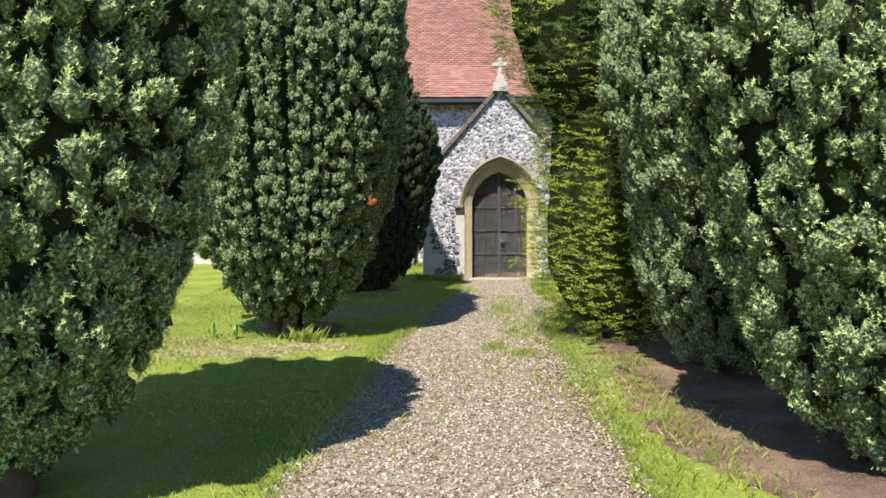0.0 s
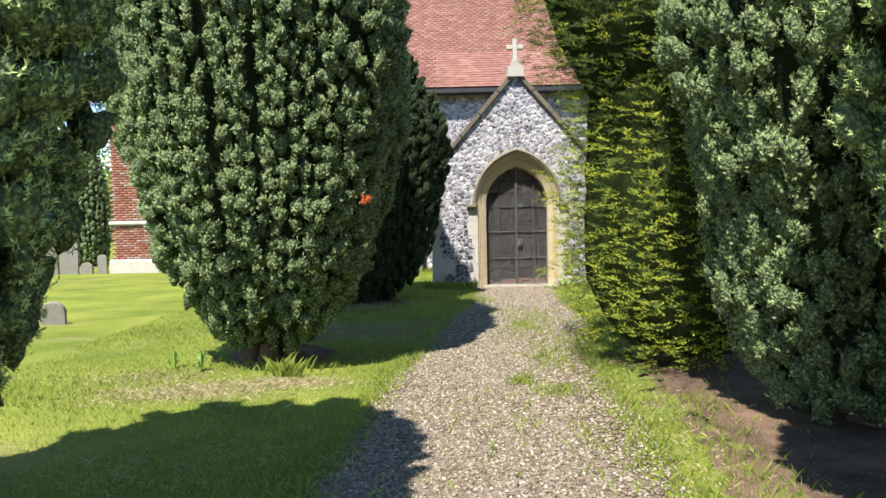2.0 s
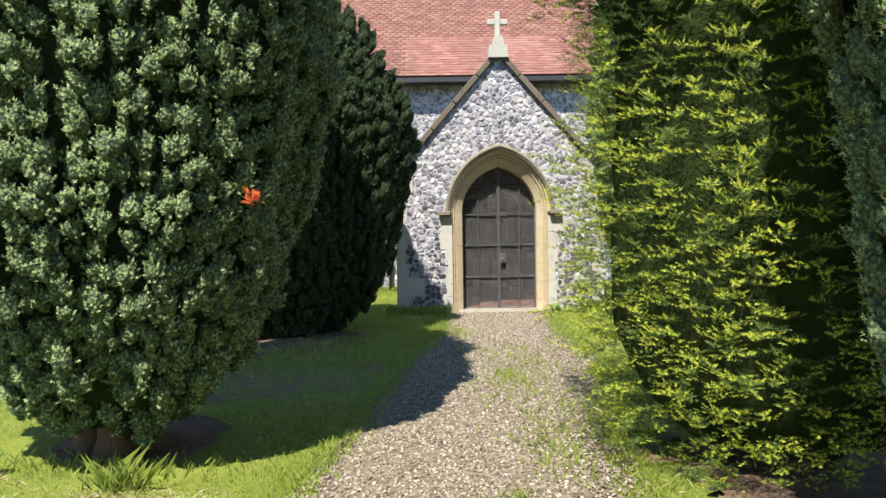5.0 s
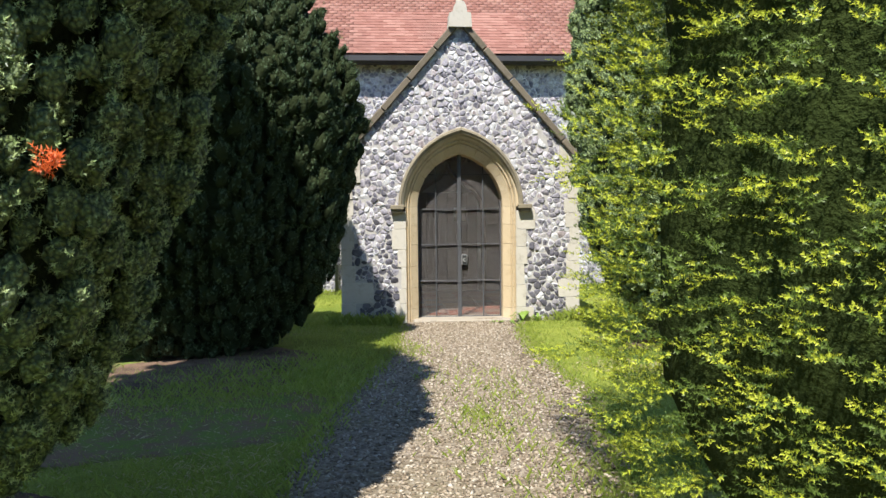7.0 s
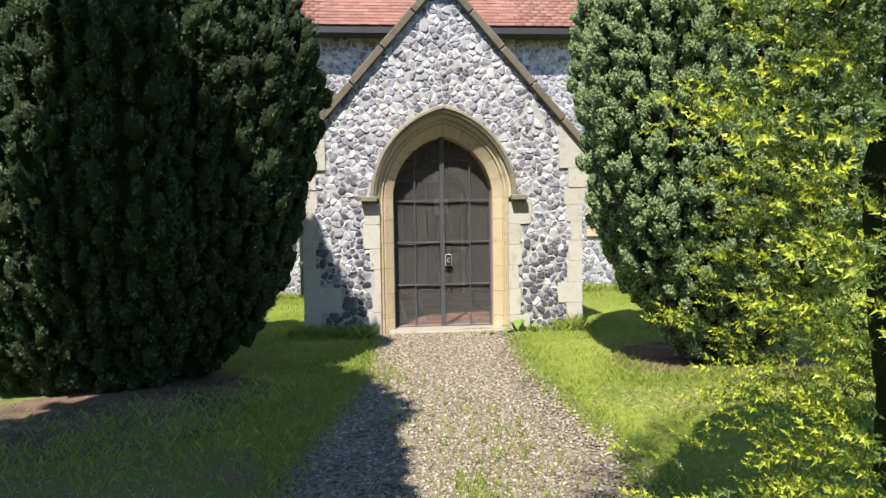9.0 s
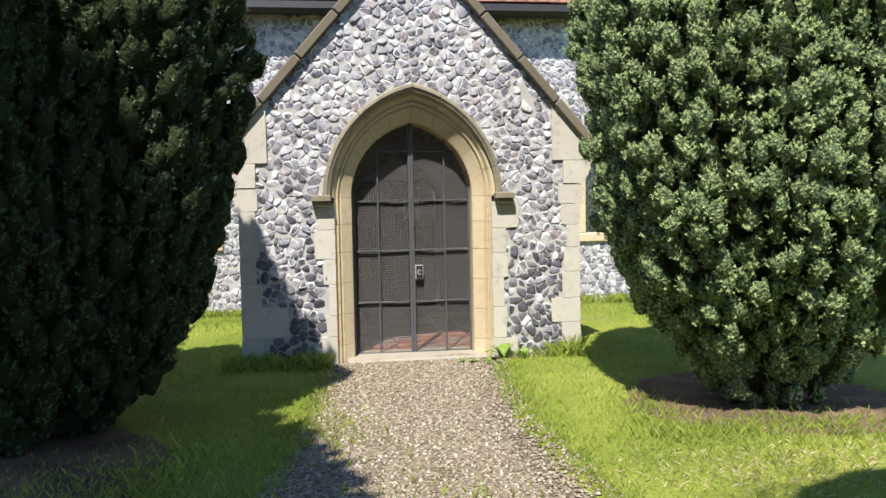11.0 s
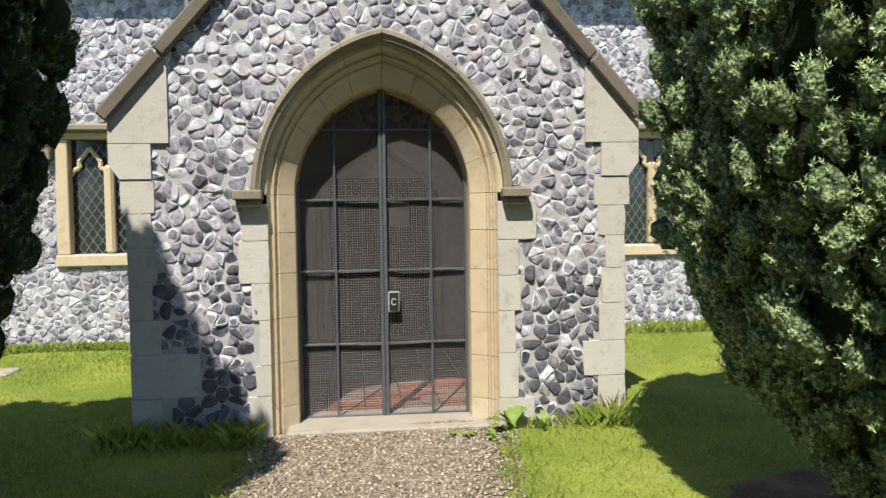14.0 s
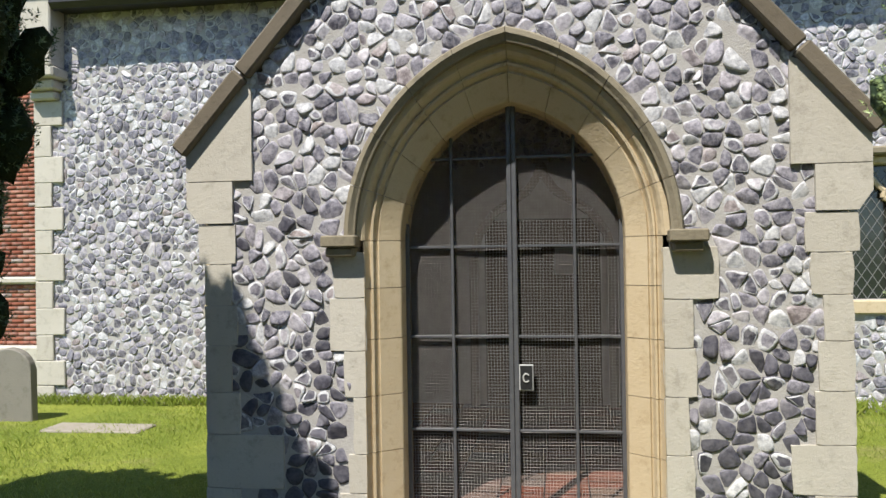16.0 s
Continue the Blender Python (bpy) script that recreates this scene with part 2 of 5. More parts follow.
def brick_material(name, by_object):
    m = Mat(name, 0.9, 0.15)
    r = m.per_object() if by_object else m.island()
    c = m.ramp(r, [(0, (0.204, 0.068, 0.044)), (0.5, (0.286, 0.109, 0.068)), (0.85, (0.34, 0.163, 0.116)), (1, (0.286, 0.245, 0.218))])
    m.colour(m.mix(m.ramp(m.noise(7, 5), [(0.5, (0, 0, 0)), (0.75, (0.6, 0.6, 0.6))]), c, (0.34, 0.286, 0.245))).bump(m.noise(60, 4), 0.5, 0.006)
    return m.m


BRICK = brick_material("red_brick", False)

# ---- building helpers ----
P = 17.88      # face of the porch
W = 21.9       # face of the nave wall
CX = 1.31      # middle of the porch
rng = np.random.default_rng(7)


def gz(y):
    """Height of the ground: it falls gently towards the church."""
    return 0.025 * (P - np.clip(y, -12.0, P))


def np_mesh(name, verts, faces, mats, index=None, smooth=False):
    """A mesh from arrays; faces all have the same number of corners."""
    me = bpy.data.meshes.new(name)
    verts = np.asarray(verts, dtype=np.float32).reshape(-1, 3)
    faces = np.asarray(faces, dtype=np.int32)
    n, k = faces.shape
    me.vertices.add(len(verts))
    me.vertices.foreach_set("co", verts.ravel())
    me.loops.add(n * k)
    me.loops.foreach_set("vertex_index", faces.ravel())
    me.polygons.add(n)
    me.polygons.foreach_set("loop_start", np.arange(0, n * k, k, dtype=np.int32))
    for a in mats:
        me.materials.append(a)
    if index is not None:
        me.polygons.foreach_set("material_index", np.asarray(index, dtype=np.int32))
    if smooth:
        me.polygons.foreach_set("use_smooth", np.ones(n, dtype=bool))
    me.update(calc_edges=True)
    return me


def bm_mesh(name, bm, material, smooth=False):
    me = bpy.data.meshes.new(name)
    bmesh.ops.recalc_face_normals(bm, faces=bm.faces)
    bm.to_mesh(me)
    bm.free()
    me.materials.append(material)
    if smooth:
        me.polygons.foreach_set("use_smooth", np.ones(len(me.polygons), dtype=bool))
    return me


def thing(name, place, label, category, group="", kind=""):
    ob = new(name)
    ob.location = place
    ob.empty_display_size = 0.1
    return tagged(ob, label, category, group, kind)


def under(ob, parent):
    """Parents ob, whose coordinates are the world's, to parent."""
    ob.parent = parent
    if parent.type == "EMPTY":
        ob.matrix_parent_inverse = Matrix.Translation(parent.location).inverted()
    return ob


def part(name, data, material, parent, label="", smooth=False):
    me = bm_mesh(name, data, material, smooth) if isinstance(data, bmesh.types.BMesh) else data
    ob = new(name, me)
    under(ob, parent)
    return tagged(ob, label)


def box(bm, x0, x1, y0, y1, z0, z1, bevel=0.0, wobble=0.0):
    vs = [bm.verts.new((x, y, z)) for x in (x0, x1) for y in (y0, y1) for z in (z0, z1)]
    fs = []
    for q in ((0, 1, 3, 2), (4, 6, 7, 5), (0, 4, 5, 1), (2, 3, 7, 6), (0, 2, 6, 4), (1, 5, 7, 3)):
        fs.append(bm.faces.new([vs[i] for i in q]))
    if wobble:
        for v in vs:
            v.co += Vector([random.uniform(-wobble, wobble) for _ in range(3)])
    if bevel:
        es = list({e for f in fs for e in f.edges})
        bmesh.ops.bevel(bm, geom=es, offset=bevel, segments=1, affect="EDGES", profile=0.5)


def box_bm(*a, **k):
    bm = bmesh.new()
    box(bm, *a, **k)
    return bm


def prism(bm, outline, y0, y1):
    """A solid from an outline in x and z between two depths."""
    a = [bm.verts.new((x, y0, z)) for x, z in outline]
    b = [bm.verts.new((x, y1, z)) for x, z in outline]
    bm.faces.new(a)
    bm.faces.new(b[::-1])
    n = len(a)
    for i in range(n):
        bm.faces.new((a[i], b[i], b[(i + 1) % n], a[(i + 1) % n]))


def tube(bm, p, q, r0, r1, n=6):
    p, q = Vector(p), Vector(q)
    d = (q - p).normalized()
    s = d.orthogonal().normalized()
    t = d.cross(s)
    rings = []
    for c, r in ((p, r0), (q, r1)):
        rings.append([bm.verts.new(c + (s * math.cos(k * 2 * math.pi / n) + t * math.sin(k * 2 * math.pi / n)) * r) for k in range(n)])
    for k in range(n):
        bm.faces.new((rings[0][k], rings[0][(k + 1) % n], rings[1][(k + 1) % n], rings[1][k]))
    bm.faces.new(rings[0][::-1])
    bm.faces.new(rings[1])


def bent_tube(bm, pts, radii, n=7):
    """A round limb through points."""
    rings = []
    for i, (c, r) in enumerate(zip(pts, radii)):
        d = (Vector(pts[min(i + 1, len(pts) - 1)]) - Vector(pts[max(i - 1, 0)])).normalized()
        s = d.cross(Vector((0.31, 0.95, 0.1))).normalized()
        t = d.cross(s)
        rings.append([bm.verts.new(Vector(c) + (s * math.cos(k * 2 * math.pi / n) + t * math.sin(k * 2 * math.pi / n)) * r * random.uniform(0.85, 1.15)) for k in range(n)])
    for a, b in zip(rings, rings[1:]):
        for k in range(n):
            bm.faces.new((a[k], a[(k + 1) % n], b[(k + 1) % n], b[k]))
    bm.faces.new(rings[0][::-1])
    bm.faces.new(rings[-1])


def unit(v):
    return v / np.maximum(np.linalg.norm(v, axis=-1, keepdims=True), 1e-9)


def interp(y, ys, vs):
    return np.interp(y, ys, vs)


# ---- ground ----
PATH_Y = [-8.0, 2.0, 4.1, 6.8, 8.7, 10.1, 11.4, 12.6, 14.0, 15.4, 16.7, 17.8]
PATH_L = [-0.9, -0.92, -0.92, -0.74, -0.62, -0.42, -0.3, -0.2, 0.06, 0.26, 0.32, 0.42]
PATH_R = [1.05, 1.08, 1.12, 1.24, 1.32, 1.4, 1.72, 1.93, 1.92, 1.9, 2.02, 2.2]


def lumps(x, y):
    return 0.012 * (np.sin(1.7 * x + 0.6 * y) + np.sin(2.9 * y - 1.1 * x + 1.3)) + 0.006 * np.sin(5.3 * x + 4.1 * y)


def ground_z(x, y):
    edge = np.minimum(np.abs(x - interp(y, PATH_Y, PATH_L)), np.abs(x - interp(y, PATH_Y, PATH_R)))
    on = (x > interp(y, PATH_Y, PATH_L)) & (x < interp(y, PATH_Y, PATH_R)) & (y < P)
    fade = np.clip((22.5 - y) / 3, 0, 1) * np.clip(np.where(on, 0.25, np.clip(edge * 3, 0.25, 1)), 0, 1)
    dip = -0.03 * np.clip(y - 18.0, 0, 10) * np.clip((-4.6 - x) / 2.0, 0, 1)
    return gz(y) + dip + (lumps(x, y) + 0.02) * fade


def ground():
    far = np.array([-900, -400, -180, -90, -50, -30, -22])
    xs = np.concatenate([far, np.arange(-18, 12.01, 0.2), [14, 18, 26, 45, 90, 180, 400, 900]])
    ys = np.concatenate([far, np.arange(-12, 30, 0.2), [33, 38, 48, 70, 110, 200, 400, 900]])
    X, Y = np.meshgrid(xs, ys, indexing="ij")
    Z = ground_z(X, Y)
    inside = (X > -0.3) & (X < 2.95) & (Y > P + 0.1) & (Y < W + 3)
    Z = np.where(inside, Z - 0.12, Z)
    v = np.stack([X, Y, Z], -1).reshape(-1, 3)
    n, k = len(xs), len(ys)
    i = np.arange(n * k).reshape(n, k)
    f = np.stack([i[:-1, :-1], i[1:, :-1], i[1:, 1:], i[:-1, 1:]], -1).reshape(-1, 4)
    ob = new("ground", np_mesh("ground", v, f, [LAWN], smooth=True))
    return tagged(ob, "sunlit churchyard lawn with worn, straw-coloured patches", "lawn", kind="structure")


ground()


def sheet(name, left, right, ys, lift, material, jag=0.05, cols=14, label="", category="", kind="structure"):
    """A ragged strip that lies on the ground."""
    nz = np.cumsum(rng.normal(0, jag * 0.5, (2, len(ys))), axis=1)
    nz -= np.linspace(0, 1, len(ys)) * nz[:, -1:]
    nz = np.clip(nz, -2 * jag, 2 * jag) + rng.normal(0, jag * 0.3, nz.shape)
    L, R = left + nz[0], right + nz[1]
    u = np.linspace(0, 1, cols)
    X = L[:, None] * (1 - u) + R[:, None] * u
    Y = np.repeat(ys[:, None], cols, 1)
    rise = np.minimum(1, np.minimum(u, 1 - u) * 6)
    Z = ground_z(X, Y) + lift * rise[None, :] - 0.004 * (1 - rise)
    i = np.arange(len(ys) * cols).reshape(len(ys), cols)
    f = np.stack([i[:-1, :-1], i[:-1, 1:], i[1:, 1:], i[1:, :-1]], -1).reshape(-1, 4)
    ob = new(name, np_mesh(name, np.stack([X, Y, Z], -1).reshape(-1, 3), f, [material], smooth=True))
    return tagged(ob, label, category, kind=kind)


ys = np.arange(-8.0, P + 0.06, 0.08)
path = sheet("path", interp(ys, PATH_Y, PATH_L), interp(ys, PATH_Y, PATH_R), ys, 0.014, GRAVEL_BED, 0.04,
             label="pale gravel path with ragged grassy edges leading to the porch", category="path")


def soil_patch(x0, x1, y0, y1, lift, label, material=None, name="soil"):
    ys = np.linspace(y0, y1, int((y1 - y0) / 0.1))
    u = np.linspace(-1, 1, len(ys))
    w = np.sqrt(np.clip(1 - u ** 2, 0, 1)) * (x1 - x0) / 2
    mid = (x0 + x1) / 2
    return sheet(name, mid - w, mid + w, ys, lift, material or SOIL, 0.1 if material is None else 0.3, 24, label, name.replace("_", " "))


soil_patch(1.22, 4.4, 2.9, 9.4, 0.022, "bare reddish soil and dry needles under the yews")
soil_patch(1.12, 2.3, 5.2, 10.0, 0.012, "thin soil and turf at the edge of the path", EDGE_SOIL, "worn_edge")
soil_patch(1.42, 3.9, 6.3, 10.8, 0.028, "bare brown soil under the golden yew")
soil_patch(2.6, 4.8, 14.35, 16.5, 0.022, "reddish needle litter under the yew by the porch")
soil_patch(-3.5, -0.45, 11.2, 15.0, 0.012, "shaded bare soil with thin grass between the yews", EDGE_SOIL, "worn_turf")
soil_patch(-2.7, -0.4, 13.0, 15.8, 0.022, "dark needle litter under the dark yew")
soil_patch(-2.45, -1.25, 9.3, 10.7, 0.022, "dark bare soil at the yew's foot")


def scatter_gravel(n):
    y = rng.uniform(2.2, P, n * 2)
    keep = rng.uniform(0, 1, n * 2) < np.clip(1.15 - 0.02 * y, 0.3, 1)
    y = y[keep][:n]
    n = len(y)
    L, R = interp(y, PATH_Y, PATH_L), interp(y, PATH_Y, PATH_R)
    u = rng.uniform(-0.02, 1.02, n)
    x = L + (R - L) * u
    z = ground_z(x, y) + 0.012 * np.clip(np.minimum(u, 1 - u) * 6, 0, 1)
    base = np.array([[1, 0, 0], [-1, 0, 0], [0, 1, 0], [0, -1, 0], [0, 0, 1], [0, 0, -0.5]], float)
    tri = np.array([[0, 2, 4], [2, 1, 4], [1, 3, 4], [3, 0, 4], [2, 0, 5], [1, 2, 5], [3, 1, 5], [0, 3, 5]])
    s = rng.uniform(0.008, 0.024, (n, 1, 3)) * np.array([1.15, 0.9, 0.55])
    v = base[None] * s * rng.uniform(0.7, 1.3, (n, 6, 1))
    a = rng.uniform(0, 6.28, n)
    tilt = rng.normal(0, 0.35, n)
    vx, vy, vz = v[..., 0], v[..., 1], v[..., 2]
    vz, vx = vz * np.cos(tilt)[:, None] + vx * np.sin(tilt)[:, None], vx * np.cos(tilt)[:, None] - vz * np.sin(tilt)[:, None]
    ca, sa = np.cos(a)[:, None], np.sin(a)[:, None]
    out = np.stack([vx * ca - vy * sa + x[:, None], vx * sa + vy * ca + y[:, None], vz + z[:, None] + 0.003], -1)
    f = tri[None] + 6 * np.arange(n)[:, None, None]
    ob = new("gravel", np_mesh("gravel", out, f.reshape(-1, 3), [GRAVEL]))
    tagged(ob, "loose pale brown and white gravel stones on the path", "gravel", kind="stuff")


scatter_gravel(32300)


# ---- grass ----
def blades(x, y, height, lean, width):
    """Two-triangle blades of grass."""
    n = len(x)
    a = rng.uniform(0, 6.28, n)
    d = np.stack([np.cos(a), np.sin(a), np.zeros(n)], -1)
    b = rng.uniform(0, 6.28, n)
    o = np.stack([np.cos(b), np.sin(b), np.zeros(n)], -1) * (lean * height)[:, None]
    p = np.stack([x, y, ground_z(x, y) - 0.004], -1)
    up = np.array([0, 0, 1.0])
    w = d * (width / 2)[:, None]
    v = np.stack([p - w, p + w, p + o * 0.35 + up * (height * 0.6)[:, None] + w * 0.7, p + o + up * height[:, None]], 1)
    f = np.array([[0, 1, 2], [0, 2, 3]])[None] + 4 * np.arange(n)[:, None, None]
    return v.reshape(-1, 3), f.reshape(-1, 3)


def on_path(x, y):
    return (x > interp(y, PATH_Y, PATH_L) + 0.06) & (x < interp(y, PATH_Y, PATH_R) - 0.06)


TRUNKS = [(-2.45, 4.05, 0.9), (-1.9, 9.75, 0.9), (-2.1, 15.5, 1.2), (2.7, 4.5, 1.2), (2.8, 7.1, 1.25), (2.3, 9.3, 1.0), (3.7, 15.5, 1.05)]


def lawn_grass():
    n = 155000
    y = 2.0 + (21.6 - 2.0) * rng.uniform(0, 1, n) ** 0.9
    x = np.where(rng.uniform(0, 1, n) < 0.66, rng.uniform(-4.5, 0.6, n), rng.uniform(0.9, 5.0, n))
    keep = ~on_path(x, y)
    for tx, ty, r in TRUNKS:
        keep &= np.hypot(x - tx, y - ty) > r * rng.uniform(0.85, 1.15, n)
    keep &= ~((x > -0.5) & (x < 3.15) & (y > P - 0.02))
    keep &= ~((x > 1.38) & (y < 9.9) & (rng.uniform(0, 1, n) < 0.93))
    keep &= ~((np.hypot((x + 2.0) / 1.4, (y - 13.1) / 1.8) < 1) & (rng.uniform(0, 1, n) < 0.3))
    keep &= ~((np.hypot((x + 2.2) / 0.95, (y - 8.3) / 0.55) < 1) & (rng.uniform(0, 1, n) < 0.4))
    x, y = x[keep], y[keep]
    h = rng.uniform(0.02, 0.05, len(x)) * (1 + 0.5 * np.sin(1.3 * x) * np.sin(1.7 * y))
    v, f = blades(x, y, h, rng.uniform(0.2, 0.9, len(x)), rng.uniform(0.003, 0.006, len(x)))
    ob = new("grass", np_mesh("grass", v, f, [GRASS_BLADE]))
    tagged(ob, "short bright green lawn grass with yellowed blades", "grass", kind="stuff")


lawn_grass()


def tall_grass():
    """Longer grass at the foot of walls, along the path and in patches within it."""
    xs, yy, hh = [], [], []

    def add(x, y, h):
        xs.append(x), yy.append(y), hh.append(h)
    n = 1500
    add(rng.uniform(-0.65, 0.42, n), P - np.abs(rng.normal(0, 0.16, n)), rng.uniform(0.04, 0.22, n) * rng.uniform(0.4, 1, n))
    n = 260
    add(rng.uniform(2.3, 3.25, n), P - np.abs(rng.normal(0, 0.1, n)), rng.uniform(0.04, 0.14, n) * rng.uniform(0.5, 1, n))
    n = 110
    add(rng.normal(2.85, 0.12, n), P - 0.1 + rng.normal(0, 0.05, n), rng.uniform(0.06, 0.2, n))
    n = 2500
    add(rng.uniform(-4.6, -0.5, n), W - np.abs(rng.normal(0, 0.08, n)), rng.uniform(0.04, 0.14, n))
    n = 1200
    add(rng.uniform(3.1, 6.0, n), W - np.abs(rng.normal(0, 0.12, n)), rng.uniform(0.05, 0.2, n))
    n = 9000
    y = rng.uniform(2.5, 17.4, n)
    side = rng.uniform(0, 1, n) < 0.5
    x = np.where(side, interp(y, PATH_Y, PATH_L), interp(y, PATH_Y, PATH_R)) + rng.normal(0, 0.08, n)
    add(x, y, rng.uniform(0.03, 0.08, n))
    for cx, cy, sx, sy, k in ((0.55, 8.5, 0.07, 0.1, 220), (0.85, 8.1, 0.12, 0.12, 300), (0.95, 9.6, 0.15, 0.5, 500), (0.9, 11.6, 0.2, 0.5, 420), (0.3, 7.2, 0.3, 0.6, 200),
                              (0.9, 6.4, 0.15, 0.5, 260), (0.87, 12.1, 0.1, 0.15, 200), (1.2, 12.8, 0.2, 0.4, 300), (0.5, 15.2, 0.15, 0.35, 350), (1.0, 13.6, 0.3, 0.4, 260), (-0.3, 5.5, 0.2, 0.6, 120), (-1.4, 13.1, 0.6, 0.5, 2600), (-0.5, 14.3, 0.2, 0.4, 700), (-0.9, 13.9, 0.4, 0.4, 900), (3.1, 14.6, 0.5, 0.18, 1300), (2.75, 15.3, 0.15, 0.35, 500), (4.1, 14.5, 0.4, 0.15, 600), (-1.9, 9.35, 0.45, 0.12, 500), (1.65, 4.6, 0.15, 0.7, 600), (1.35, 10.6, 0.2, 0.6, 500), (1.6, 6.0, 0.15, 0.8, 500), (1.75, 7.4, 0.2, 0.5, 400)):
        add(rng.normal(cx, sx, k), rng.normal(cy, sy, k), rng.uniform(0.03, 0.09, k))
    x, y, h = np.concatenate(xs), np.concatenate(yy), np.concatenate(hh)
    v, f = blades(x, y, h, rng.uniform(0.2, 1.0, len(x)), rng.uniform(0.003, 0.0065, len(x)))
    ob = new("long_grass", np_mesh("long_grass", v, f, [GRASS_BLADE]))
    tagged(ob, "longer unmown grass along walls and path edges", "grass", kind="stuff")


tall_grass()


def dry_grass():
    """Flattened straw in the worn patches of the lawn and beside the path."""
    xs, yy = [], []
    for cx, cy, sx, sy, k in ((-2.3, 8.25, 0.45, 0.22, 5000), (-1.5, 8.6, 0.3, 0.14, 2200), (-2.9, 9.0, 0.4, 0.2, 1500), (-1.6, 6.4, 0.5, 0.4, 1200), (1.45, 7.0, 0.14, 1.3, 1500), (-0.8, 10.9, 0.3, 0.5, 900), (-2.0, 12.6, 0.7, 0.8, 3500), (2.2, 5.2, 0.4, 1.0, 1500), (3.0, 13.9, 0.7, 0.25, 1800)):
        xs.append(rng.normal(cx, sx, k)), yy.append(rng.normal(cy, sy, k))
    x, y = np.concatenate(xs), np.concatenate(yy)
    v, f = blades(x, y, rng.uniform(0.012, 0.034, len(x)), rng.uniform(0.8, 2.4, len(x)), rng.uniform(0.003, 0.006, len(x)))
    tagged(new("dry_grass", np_mesh("dry_grass", v, f, [STRAW])), "flattened straw-coloured grass in worn patches", "dry grass", kind="stuff")


dry_grass()


def grass_tuft(x, y, n, r, h, label, mat=GRASS_BLADE):
    px, py = rng.normal(x, r, n), rng.normal(y, r, n)
    v, f = blades(px, py, rng.uniform(0.5, 1.0, n) * h, rng.uniform(0.2, 0.9, n), rng.uniform(0.0014, 0.0028, n))
    return tagged(new("grass_tuft", np_mesh("grass_tuft", v, f, [mat])), label, "grass tuft", kind="stuff")


grass_tuft(-1.6, 8.95, 90, 0.08, 0.22, "tall tuft of long grass at the foot of the yew")
grass_tuft(-0.55, P - 0.12, 45, 0.05, 0.22, "tall grass tuft at the porch corner")
grass_tuft(2.95, P - 0.12, 45, 0.05, 0.26, "tall grass tuft against the porch wall")

# ---- yew trees ----
def hull(profile, z):
    zs = [p[0] for p in profile]
    return np.interp(z, zs, [p[1] for p in profile])


def shoot_template(k, length, needle, width, flat=False):
    """Needles round a shoot along z: one triangle each."""
    out = []
    for i in range(k):
        t = (i + 0.5) / k
        a = i * 2.4 if not flat else (i % 2) * math.pi
        spread = 1.45 - 0.8 * t if not flat else 1.0 - 0.4 * t
        d = np.array([math.cos(a) * math.sin(spread), math.sin(a) * math.sin(spread), math.cos(spread)])
        s = np.cross(d, [0.2, 0.3, 1.0])
        s /= np.linalg.norm(s)
        if flat:
            s = np.cross(d, [0, 1, 0])
            s /= np.linalg.norm(s)
        p = np.array([0, 0, t * length])
        n = needle * (1 - 0.35 * t)
        out.append([p - s * width / 2, p + s * width / 2, p + d * n])
    return np.array(out)


def place_shoots(template, origins, axes, scale, roll=None):
    n = len(origins)
    ref = rng.normal(0, 1, (n, 3)) if roll is None else roll
    s = unit(np.cross(axes, ref))
    t = np.cross(axes, s)
    tv = template.reshape(-1, 3)
    v = (tv[None, :, 0, None] * s[:, None] + tv[None, :, 1, None] * t[:, None] + tv[None, :, 2, None] * axes[:, None]) * scale[:, None, None] + origins[:, None]
    return v.reshape(-1, 3)


BALL_V, BALL_F = None, None


def ball():
    """A small round mesh, as arrays."""
    global BALL_V, BALL_F
    if BALL_V is None:
        bm = bmesh.new()
        bmesh.ops.create_icosphere(bm, subdivisions=2, radius=1.0)
        BALL_V = np.array([v.co[:] for v in bm.verts])
        BALL_F = np.array([[v.index for v in f.verts] for f in bm.faces])
        bm.free()
    return BALL_V, BALL_F


def lobed(d, bumps):
    """How far a clump reaches in directions d: a few knobs on a rounder body."""
    k = np.einsum("nij,nkj->nik", d, bumps).max(-1)
    return 0.6 + 0.5 * np.clip(k, 0, 1) ** 6


